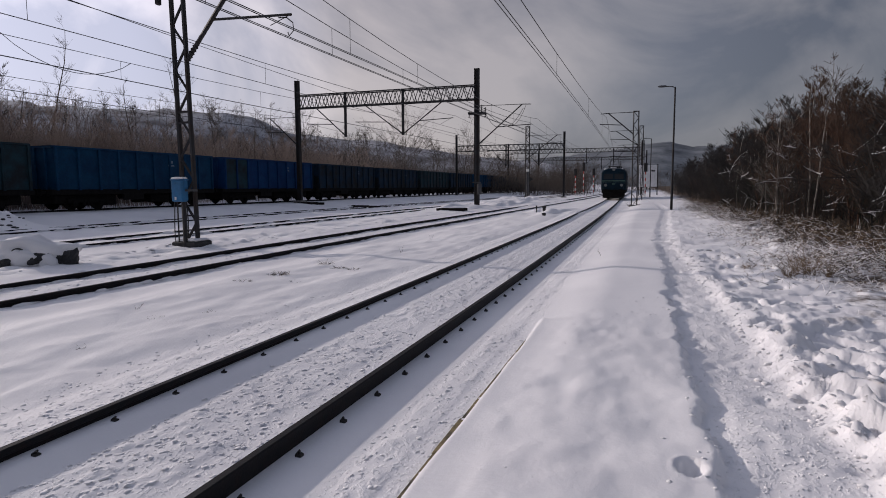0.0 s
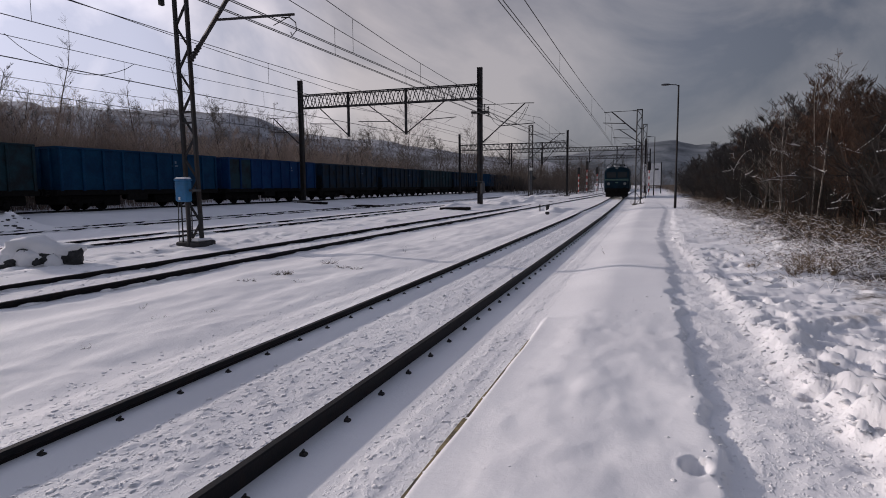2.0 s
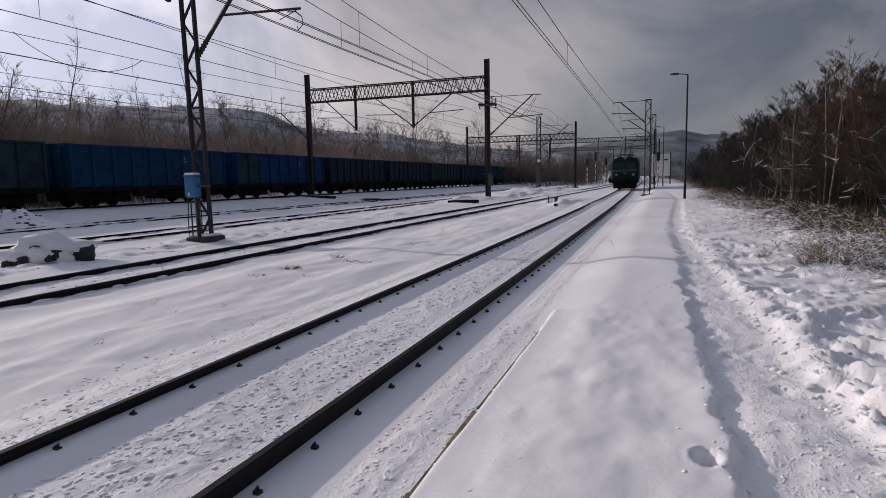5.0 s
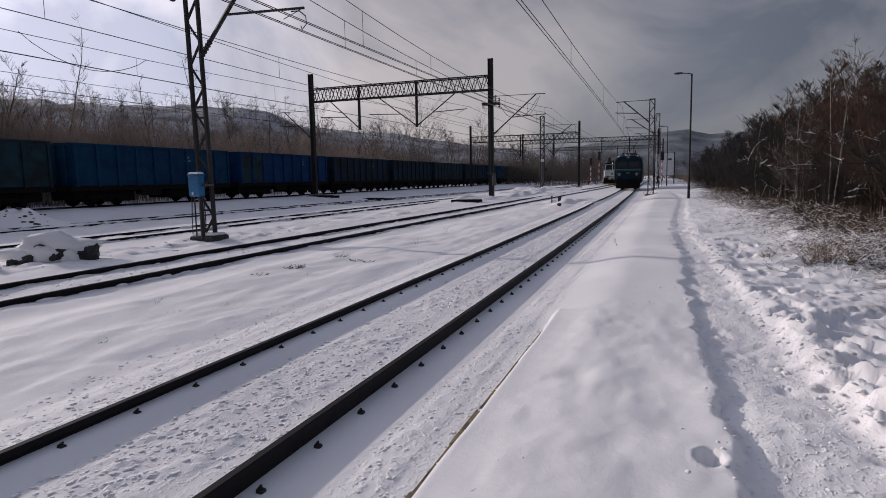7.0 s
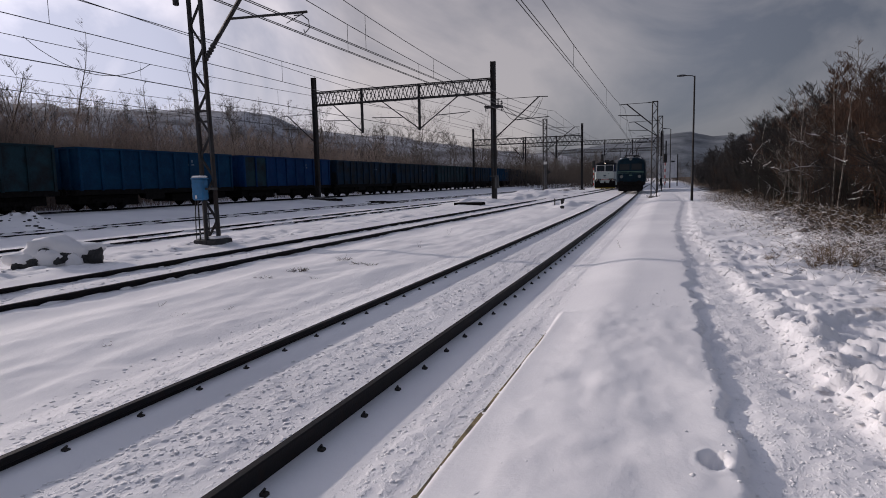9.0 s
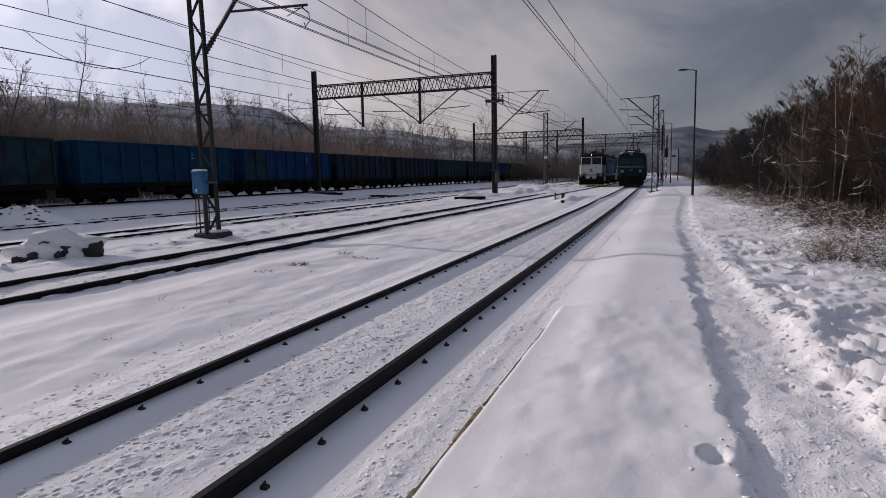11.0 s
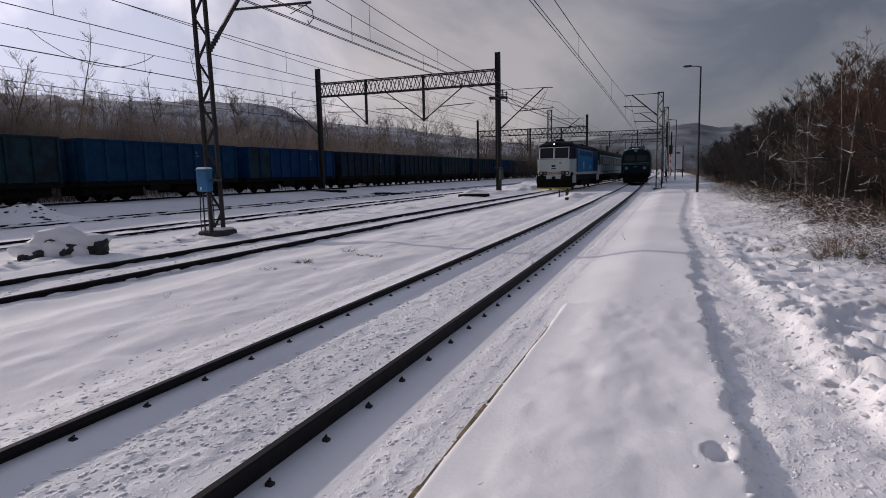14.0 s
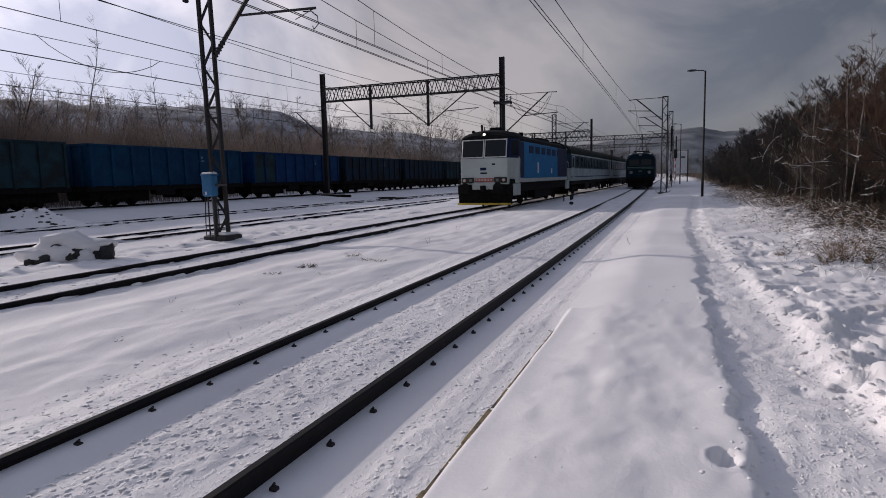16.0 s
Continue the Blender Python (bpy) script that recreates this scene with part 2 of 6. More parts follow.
class Shape:
    """Gathers vertices and faces of one mesh."""

    def __init__(self):
        self.v, self.f = [], []

    def add(self, verts, faces):
        n = len(self.v)
        self.v += [tuple(p) for p in verts]
        self.f += [tuple(i + n for i in q) for q in faces]
        return self

    def box(self, x0, x1, y0, y1, z0, z1, b=0.0):
        """A block; b: the chamfer of its edges."""
        if not b:
            v = [(x, y, z) for z in (z0, z1) for y in (y0, y1) for x in (x0, x1)]
            return self.add(v, [(0, 2, 3, 1), (4, 5, 7, 6), (0, 1, 5, 4), (2, 6, 7, 3), (0, 4, 6, 2), (1, 3, 7, 5)])
        rings = []
        for z, e in ((z0, b), (z0 + b, 0), (z1 - b, 0), (z1, b)):
            a = b
            rings.append([(x0 + e + a, y0 + e, z), (x1 - e - a, y0 + e, z), (x1 - e, y0 + e + a, z), (x1 - e, y1 - e - a, z),
                          (x1 - e - a, y1 - e, z), (x0 + e + a, y1 - e, z), (x0 + e, y1 - e - a, z), (x0 + e, y0 + e + a, z)])
        return self.loft(rings)

    def loft(self, rings, caps=True, closed=True):
        n, m = len(rings[0]), len(rings)
        f = []
        for k in range(m - 1):
            for i in range(n if closed else n - 1):
                j = (i + 1) % n
                f.append((k * n + i, k * n + j, (k + 1) * n + j, (k + 1) * n + i))
        if caps:
            f.append(tuple(reversed(range(n))))
            f.append(tuple((m - 1) * n + i for i in range(n)))
        return self.add([p for r in rings for p in r], f)

    def rod(self, p, q, r, n=6, r2=None):
        """A round bar from p to q."""
        p, q = Vector(p), Vector(q)
        d = (q - p).normalized()
        u = d.orthogonal().normalized()
        w = d.cross(u)
        r2 = r if r2 is None else r2
        return self.loft([[tuple(c + (u * math.cos(a) + w * math.sin(a)) * rr) for a in (2 * math.pi * i / n for i in range(n))] for c, rr in ((p, r), (q, r2))])

    def bar(self, p, q, w, h):
        """A flat bar from p to q, w wide and h high."""
        p, q = Vector(p), Vector(q)
        d = (q - p).normalized()
        s = d.cross(Vector((0, 0, 1)))
        s = s.normalized() if s.length > 1e-4 else Vector((1, 0, 0))
        t = s.cross(d).normalized()
        return self.loft([[tuple(c + s * a * w / 2 + t * b * h / 2) for a, b in ((-1, -1), (1, -1), (1, 1), (-1, 1))] for c in (p, q)])

    def angle(self, p, q, w, t=0.012):
        """An L section from p to q."""
        self.bar(p, q, w, t)
        return self.bar(p, q, t, w)

    def cable(self, pts, r, n=4):
        rings = []
        for i, c in enumerate(pts):
            c = Vector(c)
            d = (Vector(pts[min(i + 1, len(pts) - 1)]) - Vector(pts[max(i - 1, 0)])).normalized()
            s = d.cross(Vector((0, 0, 1)))
            s = s.normalized() if s.length > 1e-3 else Vector((1, 0, 0))
            t = s.cross(d)
            rings.append([tuple(c + (s * math.cos(a) + t * math.sin(a)) * r) for a in (2 * math.pi * k / n for k in range(n))])
        return self.loft(rings)

    def mesh(self, name, mat, smooth=False):
        me = bpy.data.meshes.new(name)
        me.from_pydata(self.v, [], self.f)
        me.materials.append(mat)
        if smooth:
            me.polygons.foreach_set("use_smooth", [True] * len(me.polygons))
        me.update()
        return me


def part(name, shape, mat, parent, label="", at=None, smooth=False):
    """Links a Shape (or a ready mesh) as one part under a thing."""
    me = shape if isinstance(shape, bpy.types.Mesh) else shape.mesh(name, mat, smooth)
    ob = new(name, me)
    ob.parent = parent
    if at is not None:
        ob.matrix_basis = at
    return tagged(ob, label)


def thing(name, label, category, at=None, group="", kind=""):
    ob = new(name)
    ob.empty_display_size = 0.2
    if at is not None:
        ob.matrix_basis = at
    return tagged(ob, label, category, group, kind)


def solid(name, shape, mat, label, category, at=None, group="", kind="", smooth=False):
    ob = new(name, shape.mesh(name, mat, smooth))
    if at is not None:
        ob.matrix_basis = at
    return tagged(ob, label, category, group, kind)


# ---- the plan: tracks, levels ----


def smooth_line(ys, xs):
    """A gentle curve through knots."""
    grid = np.arange(-80.0, 900.0, 1.0)
    val = np.interp(grid, ys, xs)
    ker = np.hanning(25)
    val = np.convolve(np.pad(val, 12, mode="edge"), ker / ker.sum(), mode="valid")
    return lambda y: np.interp(y, grid, val)


line_1 = smooth_line([10, 32, 57, 70, 85, 110, 200, 800], [-2.93, -3.10, -3.50, -3.80, -4.15, -4.5, -5.2, -9.0])
line_2 = smooth_line([-10, 20, 45, 70, 95, 170, 800], [-9.36, -9.36, -9.05, -8.65, -8.40, -8.45, -14.0])
line_3 = smooth_line([0, 40, 90, 800], [-16.15, -16.2, -14.6, -20.0])
line_4 = smooth_line([0, 30, 90, 800], [-23.3, -23.1, -20.4, -28.0])
line_5 = smooth_line([0, 800], [-32.6, -32.6])
RAIL_Z = 0.13
FREIGHT_Z = 0.47


class Noise2:
    """Smooth value noise on the plane."""

    def __init__(self, seed):
        self.t = np.random.RandomState(seed).rand(256, 256)

    def __call__(self, x, y):
        xi, yi = np.floor(x).astype(int), np.floor(y).astype(int)
        fx, fy = x - xi, y - yi
        fx, fy = fx * fx * fx * (fx * (6 * fx - 15) + 10), fy * fy * fy * (fy * (6 * fy - 15) + 10)
        t = self.t
        a, b = t[xi % 256, yi % 256], t[(xi + 1) % 256, yi % 256]
        c, d = t[xi % 256, (yi + 1) % 256], t[(xi + 1) % 256, (yi + 1) % 256]
        return (a * (1 - fx) + b * fx) * (1 - fy) + (c * (1 - fx) + d * fx) * fy - 0.5

    def fbm(self, x, y, octaves=4, gain=0.5):
        s, k, out = 1.0, 1.0, 0
        for _ in range(octaves):
            out = out + k * self(x * s + 17.3 * s, y * s - 9.1 * s)
            s, k = s * 2.03, k * gain
        return out


NZ = Noise2(5)


def step(a, b, x):
    t = np.clip((x - a) / (b - a), 0, 1)
    return t * t * (3 - 2 * t)


path_edge = lambda y: np.interp(y, [0, 5, 7, 13, 18, 26, 40, 60], [0.42, 0.36, 0.30, 0.24, 0.12, 0.30, 0.75, 0.3])
EDGE_X, SLAB_END = -1.22, 7.45


def ground_height(x, y):
    """The level of the snow."""
    far = step(60, 25, np.hypot(x, y))
    z = 0.05 * NZ.fbm(x * 0.35, y * 0.22, 3) * step(1.2, 2.4, np.abs(x + 2.9))
    # wind ribs and lumps between the tracks
    mid = step(-8.0, -7.0, x) * step(-4.0, -5.2, x)
    z = z + mid * (0.07 + 0.085 * NZ.fbm(x * 0.8 + 3, y * 0.33, 4) + far * (0.016 * NZ.fbm(x * 5.5, y * 1.6, 3) + 0.035 * np.maximum(0, NZ.fbm(x * 2.1 + 5, y * 1.3, 4) - 0.08)))
    # the crusted strip between the rails and beside them
    d1 = np.abs(x - line_1(y))
    crust = step(0.42, 0.25, np.abs(d1 - 0.0)) + 0.9 * step(0.22, 0.1, np.abs(d1 - 1.35)) * (x < line_1(y))
    crust = crust + 0.7 * step(0.16, 0.08, np.abs(x + 1.52))
    z = z + far * np.minimum(crust, 1) * (0.012 + 0.030 * np.maximum(0, NZ.fbm(x * 15 + 40, y * 12, 2) - 0.10) + 0.012 * NZ.fbm(x * 5, y * 4, 2))
    # smooth snow drifted up along the inner side of the far rail and outside the near one
    o1 = x - line_1(y)
    z = z + 0.052 * step(-0.30, -0.62, o1) * step(-1.05, -0.8, o1) + 0.06 * step(-0.74, -0.84, o1) * step(-1.6, -1.0, o1)
    # beds of the other tracks stay level
    for ln in (line_2, line_3, line_4):
        d = np.abs(x - ln(y))
        bed = step(1.7, 0.9, d)
        z = z * (1 - bed) + bed * (0.035 + 0.05 * NZ.fbm(x * 1.7, y * 1.1, 3) * far)
    # trodden lumps round the mast and between tracks two and three
    lump = step(-14.6, -13.6, x) * step(-11.2, -12.2, x)
    z = z + far * lump * 0.17 * np.maximum(0, NZ.fbm(x * 2.4, y * 1.8, 4) + 0.06)
    # the platform slab under its snow, ending in a corner drift
    wig = 0.03 * NZ.fbm(x * 0 + 2.2, y * 1.3, 2)
    slab = step(EDGE_X - 0.02 + wig * 0.5, EDGE_X + 0.055 + wig * 0.5, x)
    slab_on = step(SLAB_END + 0.02 - (x + 1.2) * 0.55 + np.maximum(0, x + 1.1) * 2.2, SLAB_END - 0.16 - (x + 1.2) * 0.55 - np.maximum(0, x + 1.1) * 0.7, y)
    top = 0.105 + 0.08 * step(EDGE_X, -0.6, x) + (0.022 * NZ.fbm(x * 2.2, y * 1.8, 3) + 0.012 * NZ.fbm(x * 5.5 + 1, y * 2.6, 3)) * step(EDGE_X, EDGE_X + 0.4, x) + 0.05 * NZ.fbm(x * 0.9 + 8, y * 0.75, 2) * step(EDGE_X, EDGE_X + 0.8, x)
    for cx, cy, rr, dd in ((-0.62, 4.75, 0.16, 0.030), (-0.30, 5.35, 0.22, 0.022), (-0.05, 4.7, 0.20, 0.026), (-0.72, 3.6, 0.22, 0.020), (0.02, 3.9, 0.15, 0.018), (-0.4, 6.2, 0.25, 0.018), (0.1, 5.8, 0.18, 0.02)):
        top = top - dd * np.exp(-(((x - cx) / rr) ** 2 + ((y - cy) / rr / 1.3) ** 2))
    low = (0.085 + 0.105 * step(6.6, 7.6, y)) * step(-1.70, -0.1 - 0.35 * step(6.6, 7.6, y), x) + 0.03 * NZ.fbm(x * 0.8 + 1, y * 0.4, 3) * step(-1.6, -0.5, x)
    z = z + slab * slab_on * top + (1 - slab * slab_on) * low
    # the trodden path
    pe = path_edge(y) + 0.13 * NZ.fbm(x * 0 + 7.7, y * 1.9, 4, 0.6)
    pr = pe + np.interp(y, [3, 6, 16], [0.82, 0.74, 0.52]) + 0.16 * NZ.fbm(x * 0 + 3.1, y * 2.6, 3)
    on = step(pe + 0.0, pe + 0.065 + 0.20 * step(7, 12, y), x) * step(pr + 0.22, pr - 0.10, x) * step(75, 45, y)
    z = z - on * np.interp(y, [4, 12, 30], [1, 0.8, 0.55]) * (0.068 - 0.016 * NZ.fbm(x * 9, y * 8, 3) * far)
    z = z + 0.022 * np.exp(-((x - pr - 0.06) / 0.09) ** 2) * step(4, 9, y) * step(48, 30, y) * (0.7 + 1.2 * NZ.fbm(x * 3, y * 2.2, 3))
    # rough trampled snow to the right of it, then the bank of the wood
    side = step(pr - 0.05, pr + 0.40, x)
    verge = step(pr - 0.05, pr + 0.15, x) * step(pr + 0.55, pr + 0.15, x)
    z = z + side * far * (0.065 * NZ.fbm(x * 1.3, y * 1.0, 3) + 0.030 * NZ.fbm(x * 3.5 + 5, y * 3, 4))
    # kicked-up ridges that run aslant over the trampled side
    along, across = x * 0.55 - y * 0.84, x * 0.84 + y * 0.55
    z = z + side * step(9, 4.5, y) * step(pr + 2.6, pr + 1.4, x) * 0.19 * np.maximum(0, 0.16 - np.abs(NZ.fbm(across * 3.2 + 6, along * 1.1, 3))) / 0.16 * np.maximum(step(-0.2, 0.15, NZ(x * 0.9 + 3, y * 0.9)), step(6.0, 4.6, y))
    z = z + verge * far * step(22, 5, y) * (0.008 + 0.075 * np.abs(NZ.fbm(x * 4.5 + 2, y * 3.6, 3)) * step(-0.25, 0.2, NZ.fbm(x * 0 + 9, y * 1.4, 2)))
    # broken crust: plates with sharp edges
    plates = step(-0.035, 0.025, NZ.fbm(x * 2.9 + 11, y * 2.2 + 4, 4, 0.6)) + 0.6 * step(0.0, 0.05, NZ.fbm(x * 4.6 + 1, y * 3.4, 4, 0.6))
    z = z + step(pr + 0.02, pr + 0.14, x) * step(pr + 2.7, pr + 1.2, x) * step(11, 6, y) * 0.040 * plates
    bank = step(1.5, 5.0, x) * step(6, 14, y)
    z = z + bank * (0.14 + 0.30 * NZ.fbm(x * 0.9, y * 0.7, 4) + 0.26 * np.abs(NZ.fbm(x * 4, y * 3, 3)) * far)
    z = z + step(8, 40, x) * 1.2
    # the freight track's low bank and the hillside behind it
    z = z + step(-25.2, -29.0, x) * 0.40 + step(-36, -70, x) * 4.0 + step(-90, -500, x) * 24
    heap = np.exp(-(((x + 26.3) / 1.7) ** 2 + ((y - 18.6) / 1.1) ** 2))
    z = z + heap * (0.60 + 0.30 * NZ.fbm(x * 2.5, y * 2.5, 3))
    for cx, cy, hh, rr in ((-13.4, 44, 0.35, 2.2), (-5.8, 38.5, 0.22, 2.4), (-12.3, 55, 0.4, 4), (-14, 70, 0.5, 5)):
        z = z + hh * np.exp(-(((x - cx) / rr) ** 2 * 2.2 + ((y - cy) / rr / 1.6) ** 2)) * (1 + NZ.fbm(x * 1.5, y * 0.7, 3))
    return z


def footprints(X, Y, Z):
    """Prints pressed along the path and over the trampled side."""
    rng = np.random.RandomState(11)
    marks = [(0.26, 3.42, 0.066, 0.115, 0.0, 0.10), (1.32, 4.95, 0.24, 0.14, 0.35, 0.10), (1.55, 5.55, 0.13, 0.12, 0, 0.06), (2.2, 4.6, 0.5, 0.07, 0.2, 0.06), (1.9, 3.75, 0.07, 0.5, -0.7, 0.07), (2.2, 3.95, 0.08, 0.45, -0.8, 0.07), (1.35, 4.15, 0.10, 0.14, 0.4, 0.05), (1.55, 3.2, 0.10, 0.16, -0.4, 0.06)]
    for k in range(60):
        y = 2.2 + 20 * rng.rand() ** 1.5
        x = path_edge(y) + 0.12 + 0.62 * rng.rand()
        marks.append((x, y, 0.055, 0.13, rng.uniform(-0.5, 0.5), rng.uniform(0.006, 0.018)))
    for k in range(150):
        y = 2.4 + 13 * rng.rand() ** 1.5
        x = path_edge(y) + 0.95 + 2.4 * rng.rand() ** 1.5
        marks.append((x, y, rng.uniform(0.05, 0.11), rng.uniform(0.10, 0.34), rng.uniform(-1.5, 1.5), rng.uniform(0.02, 0.065)))
    for k in range(46):
        y = 2.0 + 3.4 * rng.rand()
        x = path_edge(y) + 0.95 + 1.7 * rng.rand()
        marks.append((x, y, rng.uniform(0.05, 0.10), rng.uniform(0.14, 0.42), rng.uniform(-1.2, -0.3), rng.uniform(0.02, 0.06)))
    xs, ys = X[0, :], Y[:, 0]
    for x, y, a, b, th, dep in marks:
        i0, i1 = np.searchsorted(xs, (x - 0.6, x + 0.6))
        j0, j1 = np.searchsorted(ys, (y - 0.6, y + 0.6))
        dx, dy = X[j0:j1, i0:i1] - x, Y[j0:j1, i0:i1] - y
        u, v = dx * math.cos(th) - dy * math.sin(th), dx * math.sin(th) + dy * math.cos(th)
        q = np.sqrt((u / a) ** 2 + (v / b) ** 2)
        Z[j0:j1, i0:i1] += -dep * step(1.10, 0.78, q) + 0.10 * dep * np.exp(-((q - 1.3) / 0.2) ** 2)
    return Z


def axis(points, steps):
    """Grid lines whose spacing changes from stretch to stretch."""
    out = [points[0]]
    for a, b, s0, s1 in zip(points[:-1], points[1:], steps[:-1], steps[1:]):
        while out[-1] < b - 1e-6:
            t = (out[-1] - a) / (b - a)
            out.append(min(b, out[-1] + s0 + (s1 - s0) * max(0, t)))
    return np.array(out)


GRID = []


def build_ground():
    xs = axis([-2500, -200, -60, -28, -12, -5, -3.9, -1.3, 3.2, 6, 14, 60, 200, 2500], [300, 20, 1.6, 0.32, 0.14, 0.06, 0.026, 0.026, 0.032, 0.09, 0.35, 4, 25, 300])
    ys = axis([-2500, -200, -20, 0.5, 2.2, 5, 9, 18, 40, 90, 250, 2800], [300, 30, 2.5, 0.25, 0.028, 0.038, 0.065, 0.16, 0.5, 1.5, 8, 300])
    X, Y = np.meshgrid(xs, ys)
    Z = footprints(X, Y, ground_height(X, Y))
    GRID.extend((xs, ys, Z))
    nx, ny = len(xs), len(ys)
    me = bpy.data.meshes.new("ground")
    me.vertices.add(nx * ny)
    me.vertices.foreach_set("co", np.stack([X, Y, Z], -1).ravel().astype(np.float32))
    i, j = np.meshgrid(np.arange(nx - 1), np.arange(ny - 1))
    a = (j * nx + i).ravel()
    quads = np.stack([a, a + 1, a + nx + 1, a + nx], -1)
    me.loops.add(quads.size)
    me.loops.foreach_set("vertex_index", quads.ravel().astype(np.int32))
    me.polygons.add(len(quads))
    me.polygons.foreach_set("loop_start", np.arange(0, quads.size, 4, dtype=np.int32))
    me.polygons.foreach_set("use_smooth", np.ones(len(quads), dtype=bool))
    me.update(calc_edges=True)
    me.materials.append(SNOW)
    # where the snow is blown into crumbs: strips along the platform track, patches elsewhere
    o = X - line_1(Y)
    edge = 0.10 * NZ.fbm(X * 1.1, Y * 2.0, 3)
    c = step(-0.42, -0.30, o + edge) * step(0.72, 0.66, o) + step(-1.9, -1.2, o) * step(-0.80, -0.86, o) * 0.8
    c = c + step(1.14, 1.26, o + edge * 0.6) * step(EDGE_X - 0.01, EDGE_X - 0.05, X) + 0.75 * step(0.56, 0.40, np.abs(X - path_edge(Y) - 0.52))
    c = c + 0.30 * step(0.05, 0.3, NZ.fbm(X * 0.5, Y * 0.3, 3)) * (X < -4.2) + 0.7 * (np.abs(X - line_2(Y)) < 0.7) + 0.10 * (X > path_edge(Y) + 0.9)
    at = me.attributes.new("crust", "FLOAT", "POINT")
    at.data.foreach_set("value", np.clip(c, 0, 1).ravel().astype(np.float32))
    return tagged(new("ground", me), "snow-covered railway ground with a trodden path and footprints", "ground", kind="structure")


ground = build_ground()


def gz(x, y):
    return float(ground_height(np.array([float(x)]), np.array([float(y)]))[0])


def surface(x, y):
    """The level of the finished snow at many points."""
    xs, ys, Z = GRID
    i, j = np.clip(np.searchsorted(xs, x) - 1, 0, len(xs) - 2), np.clip(np.searchsorted(ys, y) - 1, 0, len(ys) - 2)
    u, v = (x - xs[i]) / (xs[i + 1] - xs[i]), (y - ys[j]) / (ys[j + 1] - ys[j])
    return (Z[j, i] * (1 - u) + Z[j, i + 1] * u) * (1 - v) + (Z[j + 1, i] * (1 - u) + Z[j + 1, i + 1] * u) * v


def lumps(name, label, x, y, z, a, b, h, turn, seed, mat):
    """Many half-buried crumbs of snow: a across, b along, h high, each one uneven."""
    r = np.random.RandomState(seed)
    n, m = len(x), 5
    rings = ((1.15, -0.35), (0.85, 0.40), (0.45, 0.86))
    V = np.zeros((n, 16, 3))
    for k, (q, up) in enumerate(rings):
        for i in range(m):
            t = 2 * math.pi * (i + 0.3 * k) / m
            jag = 1 + r.uniform(-0.28, 0.28, n)
            V[:, k * m + i] = np.stack([math.cos(t) * q * jag, math.sin(t) * q * jag, up + r.uniform(-0.14, 0.14, n)], -1)
    V[:, 15, 2] = r.uniform(0.85, 1.1, n)
    u, v, c, s = V[..., 0] * a[:, None], V[..., 1] * b[:, None], np.cos(turn)[:, None], np.sin(turn)[:, None]
    co = np.stack([u * c - v * s + x[:, None], u * s + v * c + y[:, None], V[..., 2] * h[:, None] + z[:, None]], -1)
    tri = []
    for k in range(2):
        for i in range(m):
            p, q = k * m + i, k * m + (i + 1) % m
            tri += [(p, q, q + m), (p, q + m, p + m)]
    tri += [(10 + i, 10 + (i + 1) % m, 15) for i in range(m)]
    F = (np.array(tri)[None] + 16 * np.arange(n)[:, None, None]).reshape(-1, 3)
    me = bpy.data.meshes.new(name)
    me.vertices.add(n * 16)
    me.vertices.foreach_set("co", co.ravel().astype(np.float32))
    me.loops.add(F.size)
    me.loops.foreach_set("vertex_index", F.ravel().astype(np.int32))
    me.polygons.add(len(F))
    me.polygons.foreach_set("loop_start", np.arange(0, F.size, 3, dtype=np.int32))
    me.polygons.foreach_set("use_smooth", np.ones(len(F), dtype=bool))
    me.update(calc_edges=True)
    me.materials.append(mat)
    return tagged(new(name, me), label, "snow", kind="stuff")


